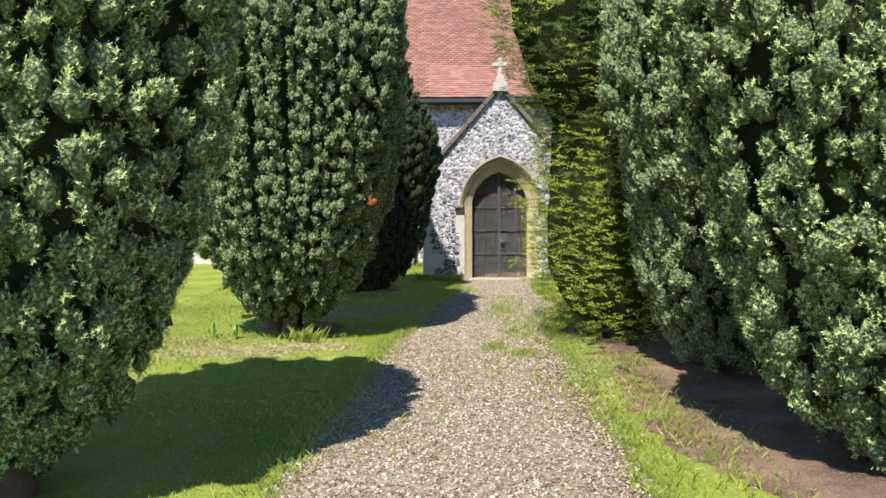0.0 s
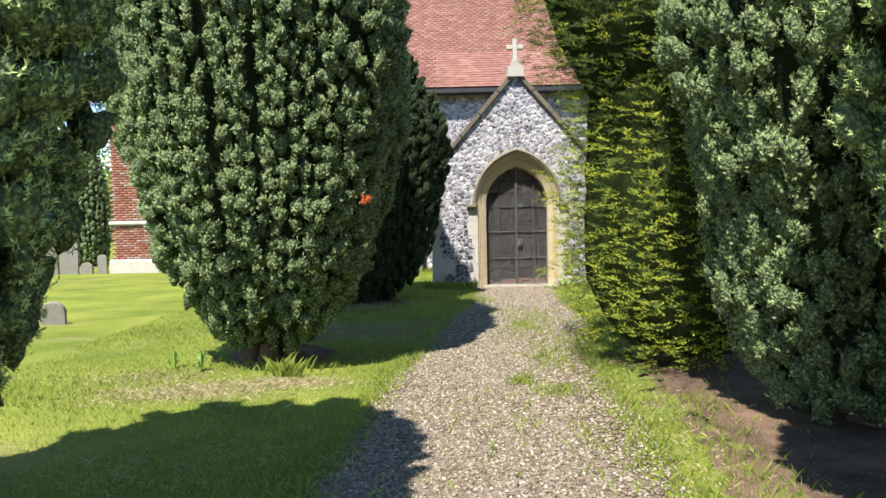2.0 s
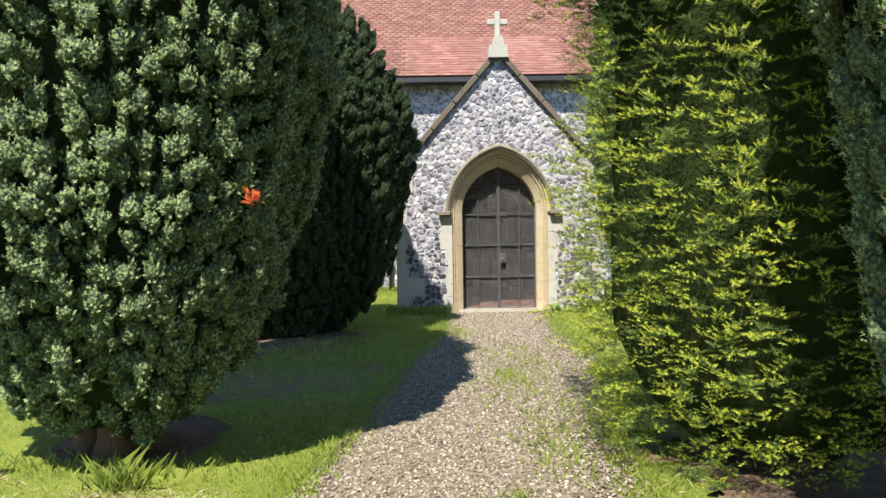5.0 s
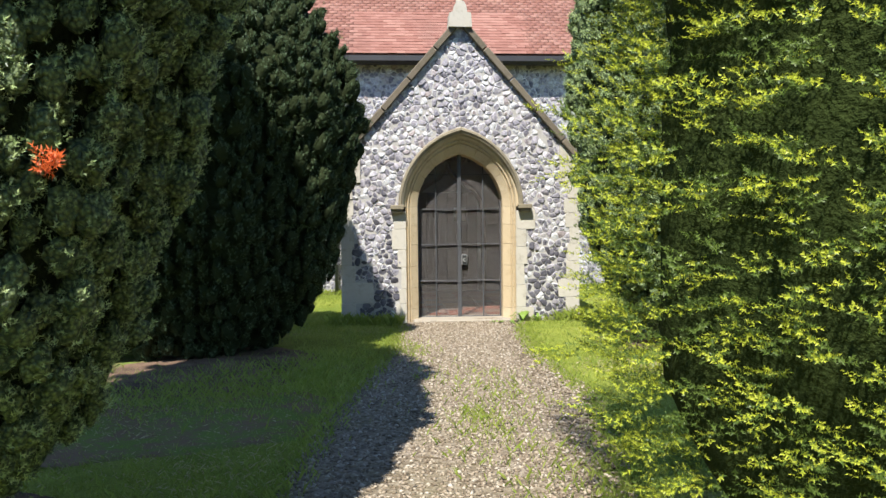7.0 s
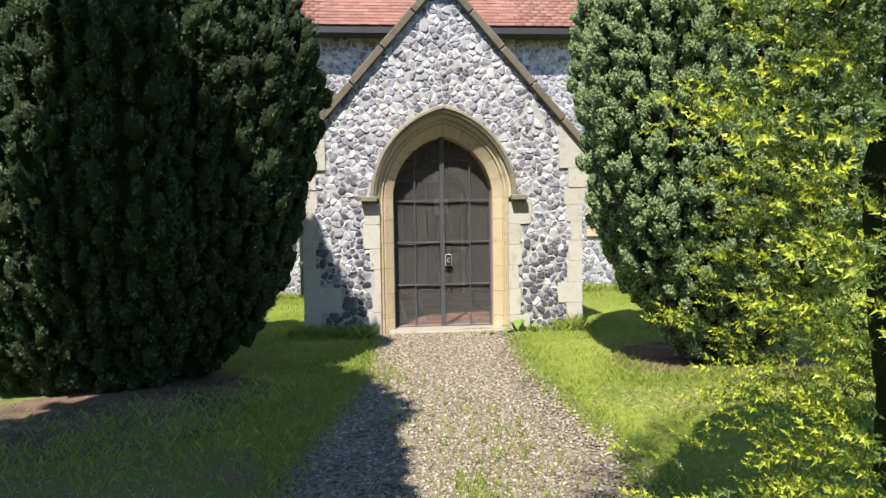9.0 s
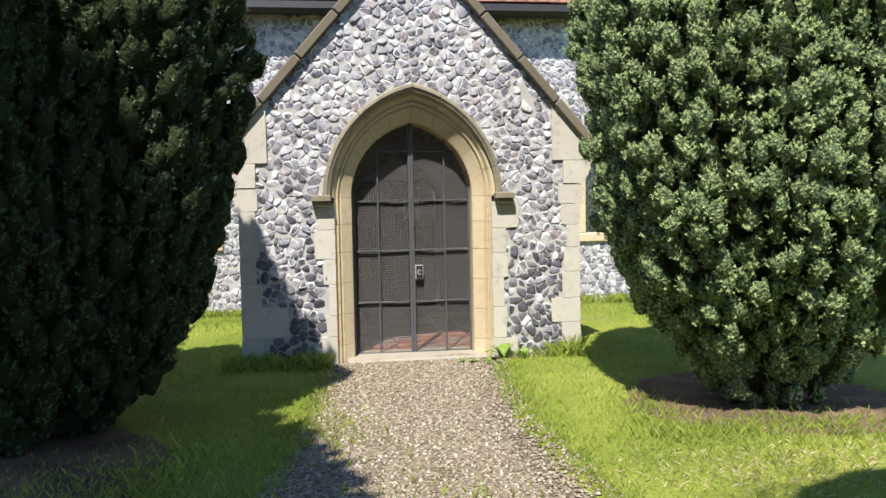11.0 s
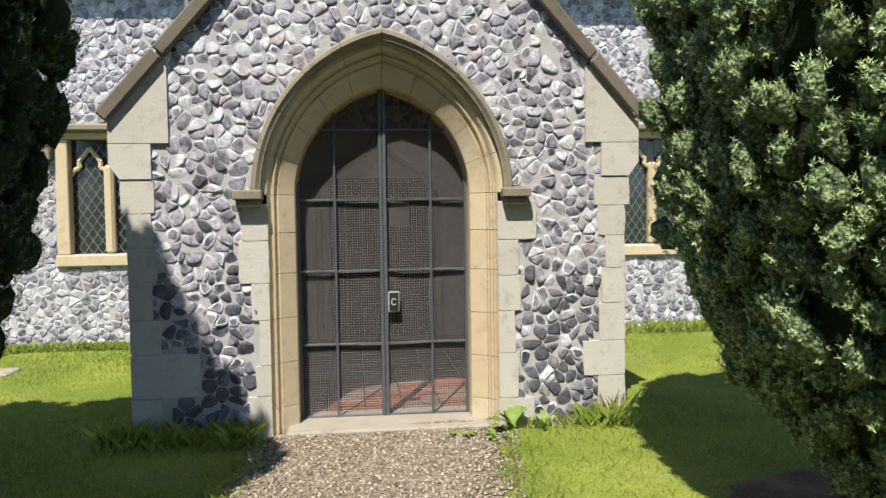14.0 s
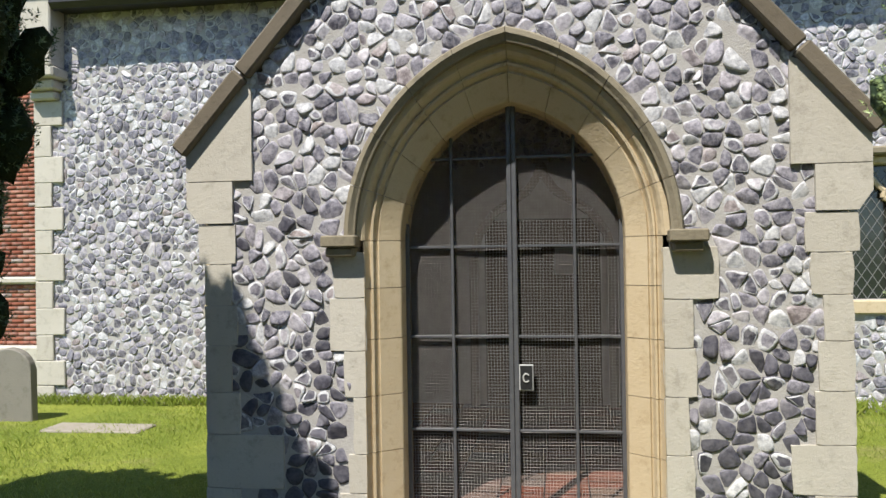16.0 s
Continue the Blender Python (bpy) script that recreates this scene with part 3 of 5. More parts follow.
def crown_mesh(name, at, profile, tip, deep, style="upright", size=1.0, seed=1, face=None, slant=0.0, squash=1.0, per=38, tall=1.5, pale_from=0.7, gold=(0.9, 0.3)):
    """A dense crown: clumps of needled shoots over a heart coloured dark as shade."""
    global rng
    rng = np.random.default_rng(seed)
    x0, y0, g = at
    low, high = profile[0][0], profile[-1][0]
    up = np.array([0, 0, 1.0])

    def lobes(th, z):
        return 1 + 0.045 * np.sin(5 * th + seed) + 0.03 * np.sin(9 * th + 1.2 * z + seed * 2) + 0.02 * np.sin(3.1 * z + 2 * th)

    z, th, off, fat = [], [], [], []
    mid = float(hull(profile, low + 0.45 * (high - low)))
    pitch = 0.125 * size if style == "upright" else 0.175 * size
    cols = int(6.283 * mid / pitch)
    for j in range(cols):
        a0 = 6.283 * (j + rng.uniform(-0.22, 0.22)) / cols
        groove = rng.normal(0, 0.026) * size
        zz = low + rng.uniform(-0.05, 0.2)
        drift, phase = rng.uniform(-1, 1), rng.uniform(0, 6)
        while zz < high + 0.05:
            f = rng.uniform(0.72, 1.3)
            far = zz > 4.6
            hidden = face is not None and math.cos(a0 - face) < (-0.25 if style == "upright" else -0.5)
            narrow = float(hull(profile, zz)) / mid
            if (not hidden or rng.uniform() < 0.1) and rng.uniform() < narrow + 0.25 and (not far or rng.uniform() < 0.22):
                z.append(zz)
                th.append(a0 + (0.03 * drift * math.sin(1.3 * zz + phase) + rng.normal(0, 0.02)) / mid)
                off.append(groove + rng.normal(-0.05, 0.035 if style == "upright" else 0.08) * size)
                fat.append(f * (1.7 if far or hidden else 1.0))
            zz += (0.125 * tall if style == "upright" else 0.15) * f * size * rng.uniform(0.75, 1.1)
    z, th, off, fat = np.array(z), np.array(th), np.array(off), np.array(fat)
    n = len(z)
    r = np.maximum(hull(profile, z) * lobes(th, z) + off, 0.02)
    rad = np.stack([np.cos(th), np.sin(th), np.zeros(n)], -1)
    c = np.stack([x0 + r * np.cos(th) + slant * np.maximum(z - 4.0, 0), y0 + r * np.sin(th) * squash, g + z], -1)
    verts, faces, index, base = [], [], [], 0
    if style == "upright":
        ax = unit(up * 1.0 + rad * rng.uniform(0.15, 0.6, (n, 1)) + rng.normal(0, 0.12, (n, 3)))
        sx = unit(np.cross(ax, rng.normal(0, 1, (n, 3))))
        sy = np.cross(ax, sx)
        wide = 0.078 * size * fat
        bumps = unit(rng.normal(0, 1, (n, 9, 3)) + up * 0.5 + rad[:, None] * 0.6)

        def spread(d):
            """Points of the clumps' skins in directions d."""
            q = d * (lobed(d, bumps) * wide[:, None])[..., None]
            return c[:, None] + q + ax[:, None] * ((q * ax[:, None]).sum(-1) * (tall - 1.0))[..., None]

        d = rng.normal(0, 1, (n, per, 3)) + (rad * 0.55 + up * 0.4)[:, None]
        d = unit(d)
        o = spread(d)
        aim = unit(d * 0.7 + up * 0.55 + rng.normal(0, 0.25, (n, per, 3)))
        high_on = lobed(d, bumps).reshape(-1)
        o = (o - aim * 0.024 * size).reshape(-1, 3)
        aim = aim.reshape(-1, 3)
        tm = shoot_template(8, 0.03, 0.02, 0.0062)
        v = place_shoots(tm, o, aim, rng.uniform(0.85, 1.35, len(o)) * size)
        fresh = (high_on + rng.normal(0, 0.1, len(o)) > pale_from)[:, None] & (np.arange(8) >= 2)[None]
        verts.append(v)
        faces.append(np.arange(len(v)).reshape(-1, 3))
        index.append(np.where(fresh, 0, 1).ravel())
        base += len(v)
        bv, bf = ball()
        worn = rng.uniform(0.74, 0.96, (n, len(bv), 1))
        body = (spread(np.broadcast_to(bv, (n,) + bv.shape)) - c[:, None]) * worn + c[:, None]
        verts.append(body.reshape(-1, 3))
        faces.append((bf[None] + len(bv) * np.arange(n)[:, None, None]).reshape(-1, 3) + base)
        # a crown without pale needles gets near-black bodies: its shade is in the colour
        index.append(np.full(n * len(bf), 3 if pale_from < 1 else 2))
        base += n * len(bv)
    else:
        # fans of short needled shoots, gold towards their ends
        k, m = 4, 7
        tm = shoot_template(12, 0.06, 0.0165, 0.006)
        fan = np.linspace(-0.9, 0.9, k)[None] + rng.normal(0, 0.2, (n, k))
        side = np.stack([-rad[:, 1], rad[:, 0], np.zeros(n)], -1)
        rise = rng.uniform(-0.15, 0.5, (n, 1, 1)) + rng.normal(0, 0.15, (n, k, 1))
        d = unit(rad[:, None] * np.cos(fan)[..., None] + side[:, None] * np.sin(fan)[..., None] + up * rise)
        o = c[:, None] + d * rng.uniform(-0.1, 0.04, (n, k, 1)) + rng.normal(0, 0.025, (n, k, 3))
        across = unit(np.cross(d, up + rng.normal(0, 0.25, (n, k, 3))))
        t = np.linspace(0, 1, m)[None, None] + rng.uniform(-0.08, 0.08, (n, k, m))
        sg = np.where(np.arange(m) % 2, 1.0, -1.0)[None, None, :, None] * np.where(np.arange(m) == m - 1, 0.15, 1.0)[None, None, :, None]
        long = rng.uniform(0.1, 0.17, (n, k, 1, 1))
        so = o[:, :, None] + d[:, :, None] * t[..., None] * long + up * (-0.02 * t ** 2)[..., None]
        sd = unit(d[:, :, None] + across[:, :, None] * sg * rng.uniform(0.5, 1.0, (n, k, m, 1)) + up * 0.2 + rng.normal(0, 0.16, (n, k, m, 3)))
        so, sd = so.reshape(-1, 3), sd.reshape(-1, 3)
        v = place_shoots(tm, so, sd, rng.uniform(0.7, 1.2, len(so)) * size)
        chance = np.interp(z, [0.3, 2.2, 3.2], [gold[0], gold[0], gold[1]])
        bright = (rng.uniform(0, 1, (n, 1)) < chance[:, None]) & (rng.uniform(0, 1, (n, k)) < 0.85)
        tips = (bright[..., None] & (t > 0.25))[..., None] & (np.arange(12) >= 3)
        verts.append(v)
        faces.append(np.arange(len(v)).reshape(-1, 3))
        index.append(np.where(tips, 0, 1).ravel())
        base += len(v)
    # the heart of the crown: a hull with its shade put into the colour
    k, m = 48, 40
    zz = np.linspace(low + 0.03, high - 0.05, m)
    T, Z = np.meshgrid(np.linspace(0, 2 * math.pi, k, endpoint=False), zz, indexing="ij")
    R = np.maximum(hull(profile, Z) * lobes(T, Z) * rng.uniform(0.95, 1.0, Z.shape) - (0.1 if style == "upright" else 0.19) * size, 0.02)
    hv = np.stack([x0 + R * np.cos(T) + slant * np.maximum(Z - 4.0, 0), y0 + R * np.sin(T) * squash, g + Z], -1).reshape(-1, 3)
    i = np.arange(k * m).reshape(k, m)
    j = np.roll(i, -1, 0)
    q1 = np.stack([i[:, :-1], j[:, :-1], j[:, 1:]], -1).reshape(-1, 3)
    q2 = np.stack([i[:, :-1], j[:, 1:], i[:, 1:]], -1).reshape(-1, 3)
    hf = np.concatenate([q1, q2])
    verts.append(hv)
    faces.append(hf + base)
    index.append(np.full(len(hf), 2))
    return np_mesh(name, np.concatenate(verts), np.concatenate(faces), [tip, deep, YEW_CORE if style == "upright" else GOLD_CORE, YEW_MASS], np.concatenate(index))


def yew(place, profile, label, tip=YEW_TIP, deep=YEW_DEEP, style="upright", size=1.0, seed=1, face=None, stems=5, category="yew tree", squash=1.0, slant=0.0, per=38, tall=1.5, pale_from=0.7):
    x, y = place
    g = float(ground_z(np.array(x), np.array(y)))
    tree = thing("yew_tree", (x, y, g), label, category)
    random.seed(seed)
    bm = bmesh.new()
    for s in range(stems):
        a = s * 6.283 / stems + random.uniform(-0.4, 0.4)
        r = 0.12 if stems > 1 else 0
        top = hull(profile, 1.6) * 0.6
        pts = [(x + math.cos(a) * r * f + math.cos(a) * top * u, y + math.sin(a) * r * f + math.sin(a) * top * u, g - 0.06 + h) for f, u, h in
               ((1.6, 0, 0), (1.2, 0.03, 0.2), (1.0, 0.2, 0.6), (1.0, 0.55, 1.1), (1.0, 0.9, 1.9))]
        bent_tube(bm, pts, [0.16, 0.11, 0.085, 0.065, 0.035])
    part("trunk", bm, BARK, tree, "ridged reddish brown yew stems", smooth=True)
    part("crown", crown_mesh("crown", (x, y, g), profile, tip, deep, style, size, seed, face, slant, squash, per, tall, pale_from), None, tree)
    return tree


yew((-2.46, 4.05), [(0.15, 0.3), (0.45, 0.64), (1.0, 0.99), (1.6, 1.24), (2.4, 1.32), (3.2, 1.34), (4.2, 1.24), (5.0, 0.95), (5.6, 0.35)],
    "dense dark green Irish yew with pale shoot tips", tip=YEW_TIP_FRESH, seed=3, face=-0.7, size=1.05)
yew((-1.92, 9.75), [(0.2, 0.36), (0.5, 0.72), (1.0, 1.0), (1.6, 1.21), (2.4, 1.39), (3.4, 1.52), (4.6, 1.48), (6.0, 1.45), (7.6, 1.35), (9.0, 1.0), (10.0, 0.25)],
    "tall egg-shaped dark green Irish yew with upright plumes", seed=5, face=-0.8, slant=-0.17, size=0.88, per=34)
# no pale needles, near-black clump bodies: shade put into this yew's colour
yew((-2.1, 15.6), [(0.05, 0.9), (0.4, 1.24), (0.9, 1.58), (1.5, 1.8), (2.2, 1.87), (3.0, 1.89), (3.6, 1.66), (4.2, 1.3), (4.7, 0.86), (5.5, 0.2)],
    "dark shaded Irish yew standing close to the porch", seed=8, face=-1.0, squash=0.8, per=26, tall=1.8, pale_from=1.3)
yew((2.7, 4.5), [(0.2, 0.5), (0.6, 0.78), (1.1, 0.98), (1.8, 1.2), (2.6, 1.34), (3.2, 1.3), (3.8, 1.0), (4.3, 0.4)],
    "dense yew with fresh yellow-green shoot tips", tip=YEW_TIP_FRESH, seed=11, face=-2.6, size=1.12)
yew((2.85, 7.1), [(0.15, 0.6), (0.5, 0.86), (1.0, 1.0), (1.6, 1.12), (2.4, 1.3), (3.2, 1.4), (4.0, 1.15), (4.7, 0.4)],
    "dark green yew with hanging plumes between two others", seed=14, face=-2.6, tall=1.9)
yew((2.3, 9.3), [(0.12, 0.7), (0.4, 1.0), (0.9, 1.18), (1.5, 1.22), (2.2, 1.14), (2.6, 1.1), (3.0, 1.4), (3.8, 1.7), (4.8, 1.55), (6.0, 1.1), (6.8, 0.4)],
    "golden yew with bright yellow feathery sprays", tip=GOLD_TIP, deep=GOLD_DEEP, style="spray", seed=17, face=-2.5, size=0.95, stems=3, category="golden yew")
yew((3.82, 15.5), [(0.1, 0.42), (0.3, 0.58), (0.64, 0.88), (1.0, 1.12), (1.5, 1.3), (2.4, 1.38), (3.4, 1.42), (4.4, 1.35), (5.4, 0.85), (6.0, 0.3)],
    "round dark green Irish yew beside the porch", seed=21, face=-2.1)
rng = np.random.default_rng(99)

# ---- porch ----
EAVE_X, EAVE_Z, APEX_Z = 1.89, 2.31, 4.47
SPRING = 1.72


def arch_pt(u, s):
    """A point of the arch: u outwards from 0 (opening) to 1 (hood), s from -1 (left springing) over 0 (top) to 1."""
    hw, rise = 0.635 + 0.275 * u, 0.78 + 0.36 * u
    c = (rise ** 2 - hw ** 2) / (2 * hw)
    rad = hw + c
    a = math.acos(c / rad)
    t = a * (1 - abs(s))
    x = -c + rad * math.cos(t)
    z = rad * math.sin(t)
    return math.copysign(x, s) if s else 0.0, z


def arch_pt2(u, s):
    """As arch_pt, with s from -1 to 1 running evenly along each side."""
    hw, rise = 0.635 + 0.275 * u, 0.78 + 0.36 * u
    c = (rise ** 2 - hw ** 2) / (2 * hw)
    rad = hw + c
    a = math.acos(c / rad) * (1 - abs(s))
    x = -c + rad * math.cos(a)
    sign = -1 if s < 0 else 1
    return sign * max(x, 0.0), rad * math.sin(a)


def in_arch(x, z, u):
    hw, rise = 0.635 + 0.275 * u, 0.78 + 0.36 * u
    c = (rise ** 2 - hw ** 2) / (2 * hw)
    dx = abs(x - CX)
    if z < SPRING:
        return dx < hw
    return math.hypot(dx + c, z - SPRING) < hw + c


def porch_front():
    bm = bmesh.new()
    hw = 0.635 + 0.275 * 0.8
    left, right = CX - 1.74, CX + 1.74
    line = lambda d: APEX_Z - 0.1 - d * (APEX_Z - 0.1 - 2.25) / 1.8
    outer = [(1.74, -0.15), (1.74, SPRING), (1.77, 2.0), (1.8, 2.25), (1.35, line(1.35)), (0.9, line(0.9)), (0.45, line(0.45)), (0.0, line(0.0))]
    inner = [(hw, -0.15)] + [arch_pt2(0.8, 1 - i / 6) for i in range(7)]
    inner = [inner[0]] + [(x, SPRING + z) for x, z in inner[1:]]
    o = [(x, z) for x, z in outer] + [(-x, z) for x, z in outer[-2::-1]]
    n = [(x, z) for x, z in inner] + [(-x, z) for x, z in inner[-2::-1]]
    rows = [[bm.verts.new((CX + x, y, z)) for x, z in pts] for pts, y in ((o, P + 0.024), (n, P + 0.024), (n, P + 0.45), (o, P + 0.45))]
    for a, b in ((0, 1), (1, 2), (2, 3), (3, 0)):
        for k in range(len(o) - 1):
            bm.faces.new((rows[a][k], rows[a][k + 1], rows[b][k + 1], rows[b][k]))
    ob = new("wall_porch_front", bm_mesh("wall_porch_front", bm, MORTAR))
    return tagged(ob, "gabled porch wall of grey and white flint in pale mortar", "wall", kind="structure")


wall_porch = porch_front()

QUOINS = []
random.seed(5)
# widths of the corner stones from the ground up, and the heights of their joints
for side, widths in ((-1, (0.2, 0.46, 0.2, 0.15, 0.19, 0.16, 0.22)), (1, (0.2, 0.31, 0.19, 0.17, 0.14, 0.2, 0.26))):
    joints = (-0.1, 0.31, 0.62, 0.86, 1.13, 1.36, 1.6, 1.83) if side < 0 else (-0.1, 0.36, 0.62, 0.9, 1.16, 1.4, 1.62, 1.83)
    for i, w in enumerate(widths):
        e = CX + side * (1.765 if i < 6 else 1.80)
        QUOINS.append((min(e, e - side * w), max(e, e - side * w), joints[i], joints[i + 1] - 0.004))
JAMBS = []
for side, widths in ((-1, (0.15, 0.1, 0.07, 0.12, 0.2, 0.17)), (1, (0.26, 0.14, 0.12, 0.16, 0.15, 0.28))):
    joints = (-0.05, 0.3, 0.52, 0.84, 1.1, 1.4, 1.66) if side < 0 else (-0.05, 0.22, 0.55, 0.86, 1.12, 1.38, 1.66)
    for i, w in enumerate(widths):
        e = CX + side * (0.635 + 0.182)
        JAMBS.append((min(e, e + side * w), max(e, e + side * w), joints[i], joints[i + 1] - 0.004))
KNEELERS = []
for side in (-1, 1):
    e = CX + side * 1.87
    KNEELERS.append((min(e, e - side * 0.4), max(e, e - side * 0.4), 2.08, 2.3))
    KNEELERS.append((min(e, e - side * 0.28), max(e, e - side * 0.28), 1.835, 2.075))



def worn_block(x0, x1, y0, y1, z0, z1):
    """A dressed stone with a slightly ragged, chipped outline."""
    edge = []
    for (ax, az), (bx, bz) in (((x0, z0), (x1, z0)), ((x1, z0), (x1, z1)), ((x1, z1), (x0, z1)), ((x0, z1), (x0, z0))):
        k = 4
        for q in range(k):
            t = (q + (random.uniform(-0.2, 0.2) if q else 0)) / k
            along_z = ax == bx
            j = random.uniform(-0.009, 0.004) if along_z else random.uniform(-0.0015, 0.0015)
            mid_x = (x0 + x1) / 2
            px, pz = ax + (bx - ax) * t, az + (bz - az) * t
            edge.append((px + math.copysign(j, px - mid_x) if along_z or q == 0 else px, pz + (0 if along_z else j)))
    bm = bmesh.new()
    prism(bm, edge, y0, y1)
    front_edges = [e for e in bm.edges if all(abs(v.co.y - y0) < 1e-6 for v in e.verts)]
    bmesh.ops.bevel(bm, geom=front_edges, offset=0.004, segments=1, affect="EDGES")
    return bm


for x0, x1, z0, z1 in QUOINS:
    part("quoin_stone", worn_block(x0, x1, P + 0.008, P + 0.3, z0, z1), QUOIN, wall_porch)
for x0, x1, z0, z1 in JAMBS:
    part("jamb_stone", worn_block(x0, x1, P + 0.006, P + 0.3, z0, z1), QUOIN, wall_porch)
for i, (x0, x1, z0, z1) in enumerate(KNEELERS):
    bm = bmesh.new()
    s = -1 if i < 2 else 1
    e, inner = (x0, x1) if s < 0 else (x1, x0)
    if i % 2 == 0:
        prism(bm, [(e, z0), (inner, z0), (inner, z1 + 0.34), (inner - s * 0.0 + s * 0.06, z1 + 0.32), (e, z1 - 0.02)], P - 0.002, P + 0.3)
    else:
        prism(bm, [(e - s * 0.07, z0), (inner, z0), (inner, z1), (e, z1), (e, z0 + 0.1)], P - 0.001, P + 0.3)
    part("kneeler_stone", bm, QUOIN, wall_porch)


def blocked(x, z):
    for x0, x1, z0, z1 in QUOINS + JAMBS + KNEELERS:
        if x0 + 0.015 < x < x1 - 0.015 and z0 < z < z1 + 0.01:
            return True
    return in_arch(x, z, 0.97) and (z > SPRING - 0.05 or in_arch(x, z, 0.78))


def in_gable(x, z):
    dx = abs(x - CX)
    if z < 1.8:
        return dx < 1.69
    return dx < (1.7 if z < 2.05 else 1.8) and z < APEX_Z - 0.06 - dx * (APEX_Z - EAVE_Z) / EAVE_X


def cells(x0, x1, z0, z1, pitch, inside, seed):
    """Uneven close-packed cells (Voronoi polygons) over part of a wall."""
    r = np.random.default_rng(seed)
    pts = []
    row = 0
    z = z0
    while z < z1:
        off = (row % 2) * 0.5 * pitch
        x = x0 + off
        while x < x1:
            if r.uniform() > 0.2:
                pts.append((x + r.normal(0, 0.3) * pitch, z + r.normal(0, 0.26) * pitch))
            x += pitch * r.uniform(0.9, 1.25)
        z += pitch * 0.86
        row += 1
    pts = np.array(pts)
    grid = {}
    for i, (x, z) in enumerate(pts):
        grid.setdefault((int(x // (2 * pitch)), int(z // (2 * pitch))), []).append(i)
    out = []
    for i, (x, z) in enumerate(pts):
        if not inside(x, z):
            continue
        gx, gy = int(x // (2 * pitch)), int(z // (2 * pitch))
        near = [j for a in (-1, 0, 1) for b in (-1, 0, 1) for j in grid.get((gx + a, gy + b), ()) if j != i]
        near.sort(key=lambda j: (pts[j][0] - x) ** 2 + (pts[j][1] - z) ** 2)
        R = pitch * 1.1
        poly = [(x + R * math.cos(k * math.pi / 4), z + R * math.sin(k * math.pi / 4)) for k in range(8)]
        for j in near[:14]:
            nx, nz = pts[j][0] - x, pts[j][1] - z
            lim = (nx * nx + nz * nz) / 2
            new_poly = []
            for k in range(len(poly)):
                a, b = poly[k], poly[(k + 1) % len(poly)]
                da = (a[0] - x) * nx + (a[1] - z) * nz - lim
                db = (b[0] - x) * nx + (b[1] - z) * nz - lim
                if da <= 0:
                    new_poly.append(a)
                if (da < 0) != (db < 0) and da != db:
                    f = da / (da - db)
                    new_poly.append((a[0] + f * (b[0] - a[0]), a[1] + f * (b[1] - a[1])))
            poly = new_poly
            if len(poly) < 3:
                break
        if len(poly) >= 3:
            out.append((x, z, np.array(poly)))
    return out


def flint(poly, face, depth, gap, r):
    """A knapped stone on a cell: outer ring, shoulder and an uneven face."""
    c = poly.mean(0)
    cut = r.uniform(0.16, 0.34, (len(poly), 1))
    nxt, prv = np.roll(poly, -1, 0), np.roll(poly, 1, 0)
    ring = np.stack([poly + (prv - poly) * cut, poly + (nxt - poly) * cut], 1).reshape(-1, 2)
    d = ring - c
    rad = np.maximum(np.hypot(d[:, 0], d[:, 1]), 1e-4)
    n = len(ring)
    d = d * (np.maximum(rad * r.uniform(0.95, 1.03, n) - gap * r.uniform(0.5, 1.9), 0.01) / rad)[:, None]
    push = depth * r.uniform(0.5, 1.3)
    tx, tz = r.normal(0, 0.13, 2)
    rim = np.minimum(r.uniform(0.55, 0.9) * r.uniform(0.8, 1.15, n), 0.9)
    v = []
    for s, h in ((np.ones(n), -0.2), (np.full(n, 0.94), 0.7), (rim, 1.0)):
        q = d * s[:, None]
        v.append(np.stack([c[0] + q[:, 0], face - push * h - (q[:, 0] * tx + q[:, 1] * tz) * (h > 0), c[1] + q[:, 1]], -1))
    v.append(np.array([[c[0] + r.normal(0, 0.006), face - push * r.uniform(0.7, 1.2), c[1] + r.normal(0, 0.006)]]))
    v = np.concatenate(v)
    f = []
    for k in range(2 * n):
        p, q = k, k - k % n + (k + 1) % n
        f += [(p, q, q + n), (p, q + n, p + n)]
    for k in range(n):
        f.append((2 * n + k, 2 * n + (k + 1) % n, 3 * n))
    skin = r.uniform()
    whole = skin > 0.87
    return v, f, [1 if whole or (skin < 0.4 and 2 * n <= k < 4 * n) else 0 for k in range(len(f))]


def joined_flints(name, found, face, depth, gap, material, parent, label, seed):
    r = np.random.default_rng(seed)
    vs, fs, skins, base = [], [], [], 0
    for x, z, poly in found:
        v, f, skin = flint(poly, face, depth, gap, r)
        skins += skin
        vs.append(v)
        fs.append(np.array(f) + base)
        base += len(v)
    ob = new(name, np_mesh(name, np.concatenate(vs), np.concatenate(fs), [material, CORTEX], skins))
    ob.parent = parent
    return tagged(ob, label, kind="stuff")


front = cells(CX - 1.85, CX + 1.85, -0.02, APEX_Z, 0.084, lambda x, z: in_gable(x, z) and not blocked(x, z), 4)

# ---- doorway ----
doorway = thing("doorway_arch", (CX, P + 0.1, 0.0), "moulded cream limestone pointed arch of the porch doorway", "doorway")
# offset outwards in units of the arch, and depth behind the face
MOULD = [(-0.02, 0.42), (0.0, 0.41), (0.0, 0.17), (0.02, 0.16), (0.4, 0.075), (0.43, 0.085), (0.46, 0.075), (0.5, 0.045), (0.54, 0.04), (0.57, 0.055), (0.6, 0.045), (0.65, 0.015), (0.7, 0.0), (0.8, 0.0), (0.84, 0.05), (0.84, 0.42)]
JAMB_MOULD = [(u if u < 0.65 else 0.65 + (u - 0.65) * 0.05, d) for u, d in MOULD]


